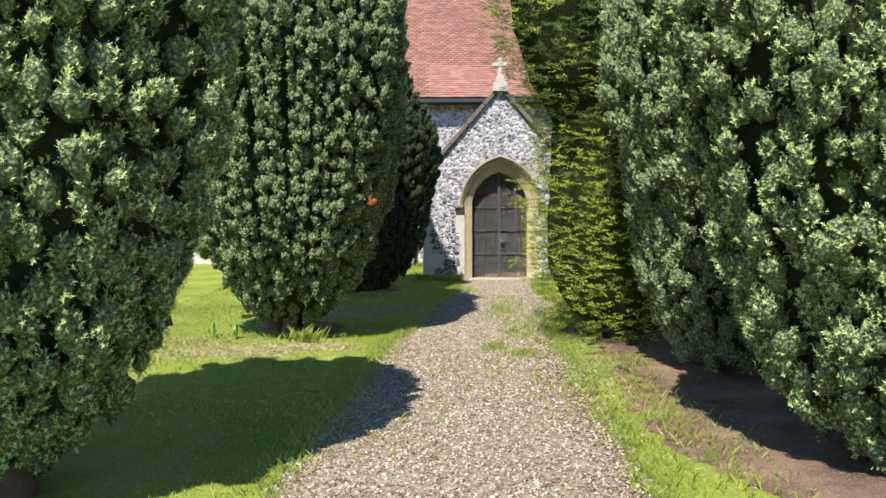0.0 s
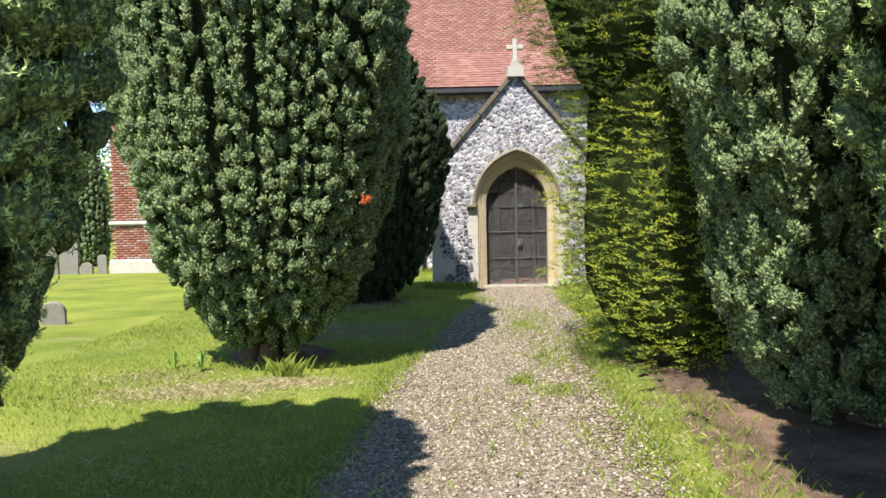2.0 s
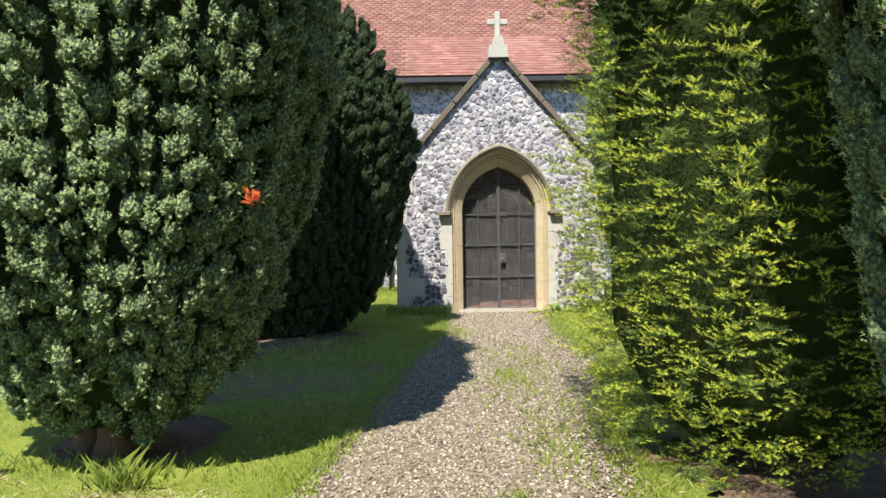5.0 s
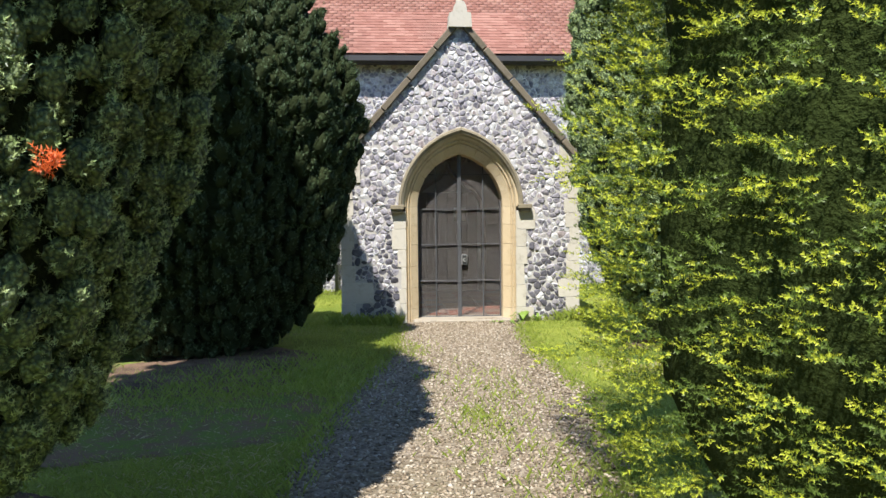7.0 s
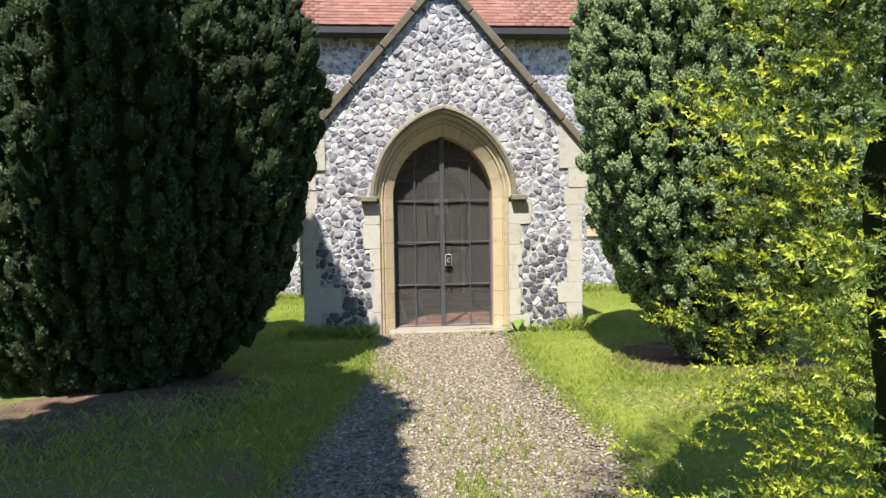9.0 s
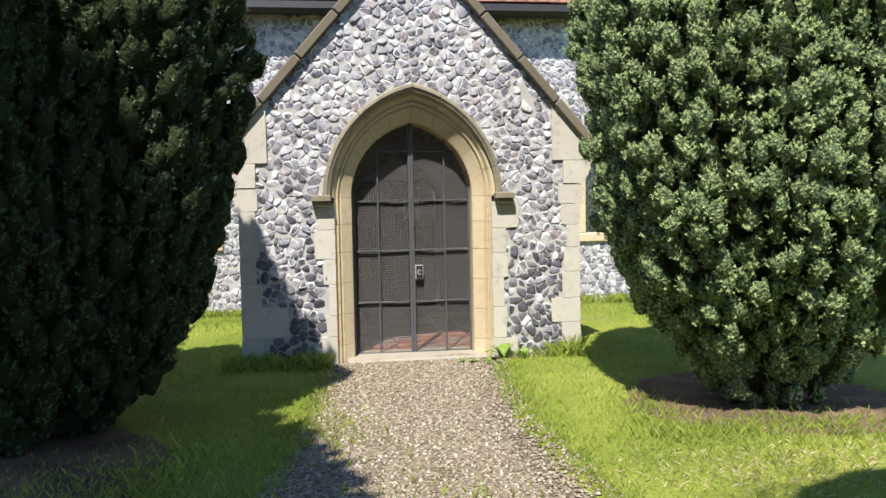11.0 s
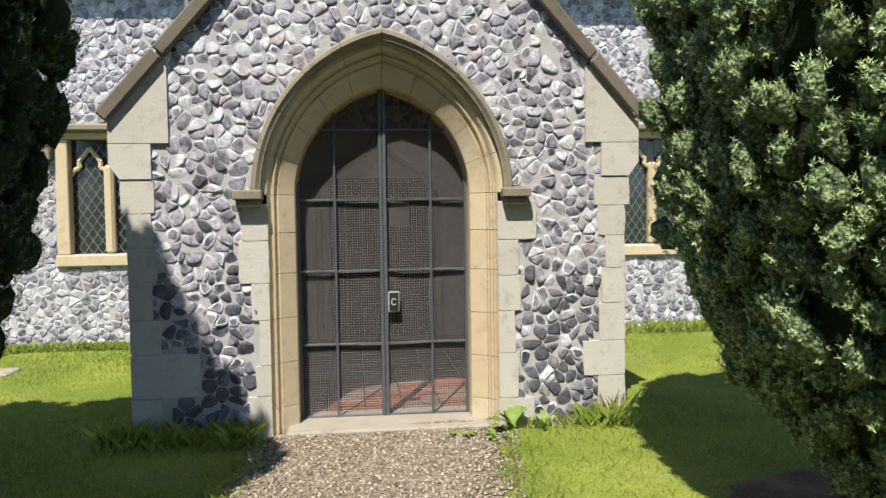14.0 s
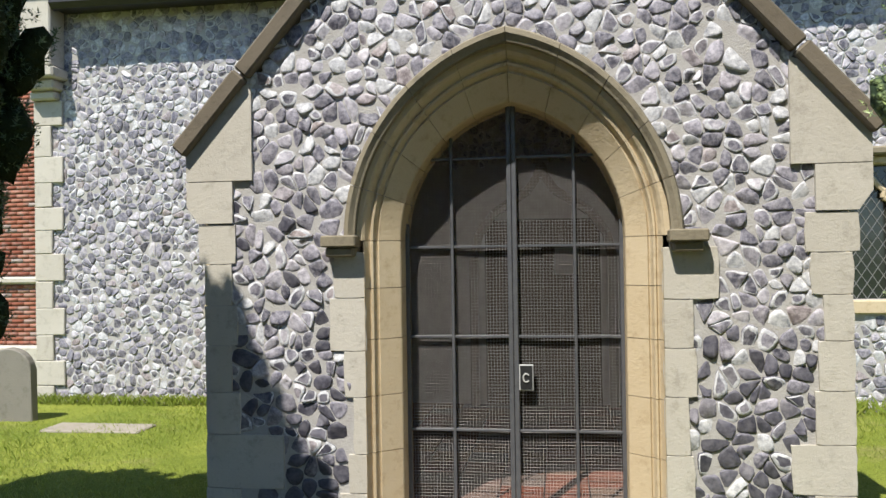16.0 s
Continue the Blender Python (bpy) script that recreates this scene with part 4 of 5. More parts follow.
def swept(section, stations):
    """A solid swept through stations; each maps (u, depth) to a point."""
    bm = bmesh.new()
    rings = [[bm.verts.new(st(u, d)) for u, d in section] for st in stations]
    for a, b in zip(rings, rings[1:]):
        for k in range(len(section)):
            q = (k + 1) % len(section)
            bm.faces.new((a[k], a[q], b[q], b[k]))
    bm.faces.new(rings[0])
    bm.faces.new(rings[-1][::-1])
    return bm


for side in (-1, 1):
    joints = [-0.06, 0.2, 0.52, 0.84, 1.16, 1.45, SPRING]
    for a, b in zip(joints, joints[1:]):
        st = [lambda u, d, z=z: (CX + side * (0.635 + 0.275 * u), P + d, z) for z in (a + 0.002, b - 0.002)]
        part("jamb_moulding", swept(JAMB_MOULD, st), LIMESTONE, doorway)
    for i in range(5):
        ss = [1 - (i + f) / 5 for f in (0.006, 0.25, 0.5, 0.75, 0.994)]
        st = [lambda u, d, s=s: (CX + side * arch_pt2(u, s)[0], P + d, SPRING + arch_pt2(u, s)[1]) for s in ss]
        part("arch_stone", swept(MOULD, st), LIMESTONE, doorway)
        hood = [(0.8, 0.05), (0.8, -0.05), (0.84, -0.055), (0.92, -0.075), (1.0, -0.07), (1.05, -0.03), (1.05, 0.05)]
        part("hood_stone", swept(hood, st), HOOD, doorway, "weathered brown hood mould stone")
    bm = bmesh.new()
    x0, x1 = sorted((CX + side * 0.84, CX + side * 1.04))
    box(bm, x0, x1, P - 0.1, P + 0.05, SPRING - 0.035, SPRING + 0.03, bevel=0.008)
    box(bm, x0 + 0.02, x1 - 0.02, P - 0.07, P + 0.05, SPRING - 0.09, SPRING - 0.035, bevel=0.01)
    part("label_stop", bm, HOOD, doorway, "dark weathered label stop")

step = new("threshold", bm_mesh("threshold", box_bm(CX - 0.72, CX + 0.74, P - 0.07, P + 0.5, -0.12, 0.05, bevel=0.015, wobble=0.004), STEP_STONE))
tagged(step, "worn cream stone threshold step", "threshold", kind="structure")

# ---- iron gate ----
GY = P + 0.31
gate = thing("gate", (CX, GY, 0.03), "double iron porch gate covered in fine wire mesh, closed", "gate")


def arch_top(x, u=0.0):
    hw, rise = 0.635 + 0.275 * u, 0.78 + 0.36 * u
    c = (rise ** 2 - hw ** 2) / (2 * hw)
    return SPRING + math.sqrt(max((hw + c) ** 2 - (abs(x - CX) + c) ** 2, 0))


def arch_side(z):
    if z < SPRING:
        return 0.64
    c = (0.78 ** 2 - 0.635 ** 2) / 1.27
    return max(math.sqrt(max((0.635 + c) ** 2 - (z - SPRING) ** 2, 0)) - c, 0.0) + 0.005


for x, w in ((CX - 0.355, 0.009), (CX + 0.36, 0.009)):
    part("upright_bar", box_bm(x - w, x + w, GY - 0.012, GY + 0.012, 0.04, arch_top(x), bevel=0.003), IRON, gate)
for dx in (-0.015, 0.015):
    part("meeting_stile", box_bm(CX + dx - 0.0135, CX + dx + 0.0135, GY - 0.018, GY + 0.018, 0.035, arch_top(CX), bevel=0.003), IRON, gate)
for dx in (-0.625, 0.625):
    part("hanging_stile", box_bm(CX + dx - 0.012, CX + dx + 0.012, GY - 0.014, GY + 0.014, 0.035, SPRING + 0.1, bevel=0.003), IRON, gate)
for z in (0.055, 0.6, 1.15, 1.68, 2.2):
    for s in (-1, 1):
        x0, x1 = sorted((CX + s * 0.0285, CX + s * arch_side(z)))
        part("cross_bar", box_bm(x0, x1, GY - 0.008, GY + 0.008, z - 0.0075, z + 0.0075, bevel=0.002), IRON, gate)


def wire_mesh():
    vs, fs = [], []
    r = 0.00085
    step = 0.0185

    def wire(pts):
        base = len(vs)
        for p in pts:
            for a, b in ((-r, -r), (r, -r), (r, r), (-r, r)):
                if abs(pts[-1][2] - pts[0][2]) > abs(pts[-1][0] - pts[0][0]):
                    vs.append((p[0] + a, p[1] + b, p[2]))
                else:
                    vs.append((p[0], p[1] + b, p[2] + a))
        for i in range(len(pts) - 1):
            for k in range(4):
                p, q = base + 4 * i + k, base + 4 * i + (k + 1) % 4
                fs.append((p, q, q + 4, p + 4))

    def bow(x, z):
        return GY + 0.022 + 0.005 * math.sin(9 * x) * math.sin(6 * z + 1)
    x = CX - 0.635
    while x < CX + 0.635:
        top = arch_top(x)
        zs = np.linspace(0.05, top, 10)
        wire([(x + 0.002 * math.sin(5 * z + 20 * x), bow(x, z), z) for z in zs])
        x += step
    z = 0.05
    while z < SPRING + 0.77:
        h = arch_side(z)
        xs = np.linspace(CX - h, CX + h, 8)
        wire([(x, bow(x, z) + 0.003, z + 0.003 * math.sin(7 * x + 3 * z)) for x in xs])
        z += step
    return np_mesh("wire_mesh", vs, fs, [WIRE])


tagged(part("wire_mesh", wire_mesh(), None, gate, "fine grey square wire mesh"), kind="stuff")
lock = part("lock_plate", box_bm(CX + 0.03, CX + 0.112, GY - 0.034, GY - 0.018, 0.84, 0.99, bevel=0.003), WHITE, gate, "lock plate with a pale metal rim")
ob = part("lock_face", box_bm(CX + 0.036, CX + 0.106, GY - 0.038, GY - 0.035, 0.846, 0.984), BLACK, lock, "black lock face")
bm = bmesh.new()
for a in range(10):
    t0, t1 = 0.6 + a * 0.5, 0.6 + (a + 1) * 0.5
    p0 = (CX + 0.071 + 0.018 * math.cos(t0), GY - 0.043, 0.915 + 0.024 * math.sin(t0))
    p1 = (CX + 0.071 + 0.018 * math.cos(t1), GY - 0.043, 0.915 + 0.024 * math.sin(t1))
    tube(bm, p0, p1, 0.0045, 0.0045, 5)
part("handle", bm, WHITE, lock, "pale curled metal handle")

# ---- porch sides, floor, roof, inner door ----
for name, x0, x1 in (("wall_porch_west", CX - 1.74, CX - 1.34), ("wall_porch_east", CX + 1.34, CX + 1.74)):
    w = new(name, bm_mesh(name, box_bm(x0, x1, P + 0.45, W, -0.15, 2.2), MORTAR))
    tagged(w, "side wall of the porch in flint and mortar", "wall", kind="structure")
    s = -1 if x0 < CX else 1
    xin = CX + s * 1.335
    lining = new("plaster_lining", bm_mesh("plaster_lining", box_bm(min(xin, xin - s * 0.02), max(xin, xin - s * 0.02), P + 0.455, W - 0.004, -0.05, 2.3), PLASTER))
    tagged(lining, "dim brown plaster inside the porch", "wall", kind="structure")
bm = bmesh.new()
for s in (-1, 1):
    prism(bm, [(CX, APEX_Z - 0.2), (CX + s * 1.95, EAVE_Z - 0.24), (CX + s * 1.95, EAVE_Z - 0.36), (CX, APEX_Z - 0.34)], P + 0.452, W - 0.002)
tagged(new("roof_porch", bm_mesh("roof_porch", bm, OAK)), "pitched timber porch roof", "roof", kind="structure")

floor = new("floor_porch", bm_mesh("floor_porch", box_bm(CX - 1.34, CX + 1.34, P + 0.5, W, -0.12, 0.03), GUTTER))
tagged(floor, "red quarry tile floor of the porch", "floor", kind="structure")
tile_me = bm_mesh("floor_tile", box_bm(-0.146, 0.146, -0.146, 0.146, 0, 0.012, bevel=0.004), QUARRY)
for i in range(9):
    for j in range(12):
        t = new("floor_tile", tile_me)
        t.parent = floor
        t.location = (CX - 1.2 + i * 0.3, P + 0.66 + j * 0.3, 0.031 + random.uniform(0, 0.003))

inner = thing("inner_door", (CX + 0.1, W - 0.05, 0.04), "dark oak church door in an ogee-headed stone surround", "door")
for i in range(6):
    part("plank", box_bm(CX - 0.5 + i * 0.2, CX - 0.302 + i * 0.2, W - 0.05, W - 0.01, 0.045, 2.0, bevel=0.006), OAK, inner)
bm = bmesh.new()
for s in (-1, 1):
    pts = [(0.72, 0.05), (0.72, 1.6), (0.66, 1.85), (0.5, 2.07), (0.3, 2.2), (0.14, 2.3), (0.04, 2.45), (0.0, 2.6)]
    for (a, b), (c, d) in zip(pts, pts[1:]):
        tube(bm, (CX + 0.1 + s * a, W - 0.06, b), (CX + 0.1 + s * c, W - 0.06, d), 0.05, 0.05, 6)
for z, r in ((2.62, 0.1), (2.76, 0.07), (2.88, 0.04)):
    box(bm, CX + 0.1 - r, CX + 0.1 + r, W - 0.1, W - 0.03, z - 0.04, z + 0.04, bevel=0.02)
part("surround", bm, PLASTER, inner, "ogee hood with a carved finial")
notice = new("notice", bm_mesh("notice", box_bm(CX + 0.23, CX + 0.47, W - 0.058, W - 0.054, 1.42, 1.7), PAPER))
tagged(notice, "pale paper notice pinned on the inner door", "notice")

# ---- gable coping and cross ----
coping = thing("gable_coping", (CX, P, EAVE_Z), "dark lichened stone coping along the porch gable", "coping")
sl = Vector((EAVE_X, 0, -(APEX_Z - EAVE_Z)))
for s in (-1, 1):
    n = 5
    d = Vector((s * EAVE_X, 0, -(APEX_Z - EAVE_Z)))
    nrm = Vector((s * (APEX_Z - EAVE_Z), 0, EAVE_X)).normalized()
    for i in range(n):
        a = Vector((CX, 0, APEX_Z)) + d * (i / n + 0.002) * 1.02
        b = Vector((CX, 0, APEX_Z)) + d * ((i + 1) / n - 0.002) * 1.02
        bm = bmesh.new()
        prism(bm, [tuple((a - nrm * 0.075).xz), tuple((b - nrm * 0.075).xz), tuple((b + nrm * 0.02).xz), tuple((a + nrm * 0.02).xz)], P - 0.055, P + 0.5)
        bmesh.ops.bevel(bm, geom=list(bm.edges), offset=0.012, segments=1, affect="EDGES")
        part("coping_stone", bm, COPING, coping)

cross = thing("cross_finial", (CX, P + 0.1, APEX_Z), "weathered stone cross on a stepped base at the gable top", "cross")
bm = bmesh.new()
prism(bm, [(CX - 0.17, APEX_Z - 0.16), (CX + 0.17, APEX_Z - 0.16), (CX + 0.155, APEX_Z + 0.04), (CX + 0.1, APEX_Z + 0.05), (CX + 0.09, APEX_Z + 0.13), (CX + 0.055, APEX_Z + 0.2), (CX - 0.055, APEX_Z + 0.2), (CX - 0.09, APEX_Z + 0.13), (CX - 0.1, APEX_Z + 0.05), (CX - 0.155, APEX_Z + 0.04)], P - 0.1, P + 0.22)
part("base", bm, QUOIN, cross)
bm = bmesh.new()
box(bm, CX - 0.045, CX + 0.045, P + 0.02, P + 0.12, APEX_Z + 0.2, APEX_Z + 0.62, bevel=0.012)
box(bm, CX - 0.17, CX - 0.0455, P + 0.02, P + 0.12, APEX_Z + 0.4, APEX_Z + 0.49, bevel=0.012)
box(bm, CX + 0.0455, CX + 0.17, P + 0.02, P + 0.12, APEX_Z + 0.4, APEX_Z + 0.49, bevel=0.012)
part("shaft_and_arms", bm, QUOIN, cross)

# ---- nave ----
NL, NR, NH = -4.42, 9.0, 4.55
WIN = [(-2.24, -1.3), (4.42, 5.42)]
WZ0, WZ1 = 1.13, 2.48
bm = bmesh.new()
xs = [NL, WIN[0][0], WIN[0][1], WIN[1][0], WIN[1][1], NR]
for i, (a, b) in enumerate(zip(xs, xs[1:])):
    if i in (1, 3):
        box(bm, a, b, W + 0.03, W + 0.6, -0.2, WZ0)
        box(bm, a, b, W + 0.03, W + 0.6, WZ1, NH)
    else:
        box(bm, a, b, W + 0.03, W + 0.6, -0.2, NH)
wall_nave = tagged(new("wall_nave", bm_mesh("wall_nave", bm, MORTAR)), "long nave wall of grey and white flint", "wall", kind="structure")
box_me = box_bm(NL, NR, W + 7.0, W + 7.5, -0.2, NH)
tagged(new("wall_nave_north", bm_mesh("wall_nave_north", box_me, MORTAR)), "far wall of the nave", "wall", kind="structure")


def nave_inside(x, z):
    for a, b in WIN:
        if a - 0.1 < x < b + 0.1 and WZ0 - 0.12 < z < WZ1 + 0.1:
            return False
    return NL + 0.1 < x < NR and not (CX - 1.7 < x < CX + 1.7 and z < 2.6) and x < 5.9


def window(i, x0, x1):
    """A two-light window with cusped heads, lattice glazing and a square label."""
    w = thing("window_%d" % i, ((x0 + x1) / 2, W, WZ0), "two-light stone window with leaded lattice panes under a square label", "window", kind="structure")
    mid = (x0 + x1) / 2
    bm = bmesh.new()
    box(bm, x0 - 0.12, x1 + 0.12, W - 0.02, W + 0.3, WZ0 - 0.14, WZ0 - 0.004, bevel=0.012)
    part("window_sill", bm, LIMESTONE, w)
    bm = bmesh.new()
    box(bm, x0 - 0.1, x0 + 0.04, W, W + 0.25, WZ0, WZ1, bevel=0.01)
    box(bm, x1 - 0.04, x1 + 0.1, W, W + 0.25, WZ0, WZ1, bevel=0.01)
    box(bm, x0 - 0.1, x1 + 0.1, W, W + 0.25, WZ1 + 0.002, WZ1 + 0.08, bevel=0.01)
    part("window_frame", bm, LIMESTONE, w)
    part("mullion", box_bm(mid - 0.055, mid + 0.055, W + 0.06, W + 0.2, WZ0, WZ1 - 0.3, bevel=0.03), LIMESTONE, w)
    bm = bmesh.new()
    for c, half in (((x0 + 0.04 + mid) / 2, (mid - x0) / 2 - 0.02), ((x1 - 0.04 + mid) / 2, (x1 - mid) / 2 - 0.02)):
        for s in (-1, 1):
            a = [(c + s * half, WZ1 - 0.42), (c + s * (half - 0.04), WZ1 - 0.36), (c + s * (half - 0.1), WZ1 - 0.33), (c + s * (half - 0.09), WZ1 - 0.26), (c + s * 0.08, WZ1 - 0.2), (c, WZ1 - 0.1)]
            for p, q in zip(a, a[1:]):
                tube(bm, (p[0], W + 0.12, p[1]), (q[0], W + 0.12, q[1]), 0.028, 0.028, 6)
    part("tracery", bm, LIMESTONE, w, "cusped ogee tracery heads")
    bm = bmesh.new()
    box(bm, x0 - 0.2, x1 + 0.2, W - 0.09, W + 0.05, WZ1 + 0.085, WZ1 + 0.17, bevel=0.02)
    box(bm, x0 - 0.2, x0 - 0.12, W - 0.09, W + 0.05, WZ1 - 0.25, WZ1 + 0.08, bevel=0.015)
    box(bm, x1 + 0.12, x1 + 0.2, W - 0.09, W + 0.05, WZ1 - 0.25, WZ1 + 0.08, bevel=0.015)
    part("label_mould", bm, HOOD, w, "weathered square label mould")
    for a, b in ((x0 + 0.04, mid - 0.04), (mid + 0.04, x1 - 0.04)):
        part("pane", box_bm(a, b, W + 0.165, W + 0.175, WZ0, WZ1), GLASS, w)
        bm = bmesh.new()
        k = 0.105
        for dirn in (-1, 1):
            c = -20
            while c < 30:
                # lines z = WZ0 + 1.5 * dirn * (x - a) + c * k * 1.5
                pts = []
                for x in (a, b):
                    pts.append((x, WZ0 + 1.5 * dirn * (x - a) + c * k * 1.5))
                (xa, za), (xb, zb) = pts
                lo, hi = WZ0, WZ1 - 0.05
                t0, t1 = 0.0, 1.0
                dz = zb - za
                ta, tb = (lo - za) / dz, (hi - za) / dz
                t0, t1 = max(0, min(ta, tb)), min(1, max(ta, tb))
                if t1 - t0 > 0.02:
                    tube(bm, (xa + (xb - xa) * t0, W + 0.162, za + dz * t0), (xa + (xb - xa) * t1, W + 0.162, za + dz * t1), 0.0055, 0.0055, 4)
                c += 1
        part("lead_cames", bm, LEAD, w, "diamond lattice of grey lead")


for i, (a, b) in enumerate(WIN):
    window(i + 1, a, b)

# corner pilaster with corbelled kneeler at the nave's west end
corner = thing("corner_stones", (NL, W, 0), "pale dressed quoins and corbelled kneeler at the nave corner", "quoins", kind="structure")
z = -0.1
k = 0
while z < 3.45:
    h = random.uniform(0.26, 0.36)
    wd = (0.2, 0.34)[k % 2]
    part("quoin_stone", box_bm(NL - 0.02, NL + wd, W - 0.004, W + 0.4, z, min(z + h, 3.5) - 0.004, bevel=0.008, wobble=0.004), QUOIN, corner)
    z += h
    k += 1
for x1, y0, z0, z1 in ((0.3, 0.08, 3.5, 3.6), (0.34, 0.16, 3.604, 3.72), (0.4, 0.26, 3.724, 3.85)):
    part("corbel_stone", box_bm(NL - 0.02, NL + x1, W - y0, W + 0.4, z0, z1, bevel=0.02), QUOIN, corner)
part("kneeler_block", box_bm(NL - 0.02, NL + 0.36, W - 0.24, W + 0.4, 3.854, 4.7, bevel=0.015), QUOIN, corner)

gutter = thing("gutter", (2.0, W - 0.2, 4.5), "black painted eaves gutter along the nave roof", "gutter")
bm = bmesh.new()
prof = [(W - 0.34, 4.62), (W - 0.35, 4.52), (W - 0.3, 4.46), (W - 0.22, 4.46), (W - 0.2, 4.56), (W - 0.2, 4.62)]
a = [bm.verts.new((NL + 0.42, y, z)) for y, z in prof]
b = [bm.verts.new((NR, y, z)) for y, z in prof]
for i in range(len(prof) - 1):
    bm.faces.new((a[i], a[i + 1], b[i + 1], b[i]))
bm.faces.new(a)
bm.faces.new(b[::-1])
part("trough", bm, GUTTER, gutter)
part("fascia", box_bm(NL + 0.38, NR, W - 0.195, W + 0.03, 4.5, 4.64), GUTTER, gutter, "dark eaves board")
pipe = thing("downpipe", (-0.75, W - 0.06, 0), "grey cast-iron rainwater pipe beside the porch roof", "downpipe")
bm = bmesh.new()
tube(bm, (-0.78, W - 0.06, 0.0), (-0.78, W - 0.06, 4.3), 0.04, 0.04, 10)
tube(bm, (-0.78, W - 0.06, 4.3), (-0.78, W - 0.27, 4.47), 0.04, 0.04, 10)
part("pipe", bm, IRON, pipe, smooth=True)
for z in (0.6, 2.2, 3.6):
    part("bracket", box_bm(-0.85, -0.71, W - 0.11, W + 0.028, z, z + 0.05, bevel=0.006), IRON, pipe)

# nave roof of clay tiles
RIDGE_Y, RIDGE_Z = W + 3.75, 8.6
e0 = Vector((0, W - 0.28, 4.66))
rv = Vector((0, RIDGE_Y - e0.y, RIDGE_Z - e0.z))
rl = rv.length
rd = rv.normalized()
rn = Vector((0, -rd.z, rd.y))
bm = bmesh.new()
v = [bm.verts.new(p) for p in ((NL - 0.02, e0.y + 0.02, e0.z - 0.03), (NR + 0.2, e0.y + 0.02, e0.z - 0.03), (NR + 0.2, RIDGE_Y, RIDGE_Z - 0.03), (NL - 0.02, RIDGE_Y, RIDGE_Z - 0.03), (NL - 0.02, 2 * RIDGE_Y - e0.y, e0.z - 0.03), (NR + 0.2, 2 * RIDGE_Y - e0.y, e0.z - 0.03))]
bm.faces.new((v[0], v[1], v[2], v[3]))
bm.faces.new((v[3], v[2], v[5], v[4]))
bm.faces.new((v[0], v[3], v[4]))
bm.faces.new((v[1], v[5], v[2]))
bm.faces.new((v[0], v[4], v[5], v[1]))
roof = tagged(new("roof_nave", bm_mesh("roof_nave", bm, TILE_MASS)), "steep nave roof of weathered red clay tiles", "roof", kind="structure")

# west tower of red brick, seen between the trees
TX0, TX1, TY = -10.65, -4.7, 26.0
tower = thing("church_tower", ((TX0 + TX1) / 2, TY, 0), "red brick church tower with flint patches and stone bands", "tower")
bm = bmesh.new()
box(bm, TX0 + 0.05, TX1, TY + 0.03, TY + 5.0, -0.5, 12.0)
part("core_wall", bm, MORTAR, tower)
part("plinth", box_bm(TX0 - 0.1, TX1 + 0.1, TY - 0.12, TY + 0.3, -0.5, 0.19, bevel=0.04), QUOIN, tower, "pale stone plinth")
part("string_course", box_bm(TX0 - 0.08, TX1 + 0.05, TY - 0.09, TY + 0.2, 1.26, 1.38, bevel=0.03), QUOIN, tower, "moulded stone string course")
part("parapet", box_bm(TX0 - 0.05, TX1 + 0.05, TY - 0.06, TY + 5.1, 12.0, 12.6, bevel=0.03), QUOIN, tower)


def brickwork():
    vs, fs = [], []
    z, row = 0.2, 0
    f0 = np.array([(0, 1, 3, 2), (4, 6, 7, 5), (0, 4, 5, 1), (2, 3, 7, 6), (0, 2, 6, 4), (1, 5, 7, 3)])
    while z < 8.0:
        if not 1.2 < z < 1.38:
            x = TX0 + (row % 2) * 0.11 - 0.02
            while x < TX1:
                w = 0.213
                d = rng.uniform(0, 0.008)
                base = len(vs)
                for a in (x, min(x + w, TX1)):
                    for b in (TY - d, TY + 0.05):
                        for c in (z, z + 0.064):
                            vs.append((a, b, c))
                fs.extend((f0 + base).tolist())
                x += 0.225
        z += 0.075
        row += 1
    return np_mesh("brickwork", vs, fs, [BRICK])


tagged(part("brickwork", brickwork(), None, tower), kind="stuff")

# ---- churchyard ----
def gravestone(x, y, w, h, lean, label):
    g = float(ground_z(np.array(x), np.array(y)))
    bm = bmesh.new()
    out = [(-w / 2, -0.1), (w / 2, -0.1), (w / 2, h - w * 0.45)]
    for i in range(1, 10):
        a = math.pi * i / 10
        out.append((w / 2 * math.cos(a), h - w * 0.45 + w * 0.45 * math.sin(a)))
    out.append((-w / 2, h - w * 0.45))
    prism(bm, out, -0.05, 0.05)
    bmesh.ops.bevel(bm, geom=list(bm.edges), offset=0.012, segments=1, affect="EDGES")
    ob = new("gravestone", bm_mesh("gravestone", bm, GREYSTONE))
    ob.matrix_world = pose(x, y, g, lean, 0, random.uniform(-12, 12))
    return tagged(ob, label, "gravestone", "churchyard gravestones")


gravestone(-12.65, 26.0, 0.6, 1.1, 3, "grey round-topped gravestone leaning slightly")
gravestone(-12.05, 26.0, 0.56, 1.08, -4, "grey round-topped gravestone on the lawn")
gravestone(-11.5, 26.0, 0.4, 0.36, 0, "small low grey gravestone")
gravestone(-10.95, 25.9, 0.28, 0.6, 0, "pale narrow gravestone near the tower")
gravestone(-6.45, 13.4, 0.42, 0.66, 0, "dark weathered gravestone in the grass")
gravestone(-3.98, 20.9, 0.5, 0.75, 2, "dark grey gravestone near the nave corner")
gravestone(-5.9, 13.1, 0.34, 0.34, 4, "small pale grey gravestone low in the grass")
slab = new("ledger_slab", bm_mesh("ledger_slab", box_bm(-3.3, -2.3, 20.35, 20.7, -0.05, 0.045, bevel=0.012), STEP_STONE))
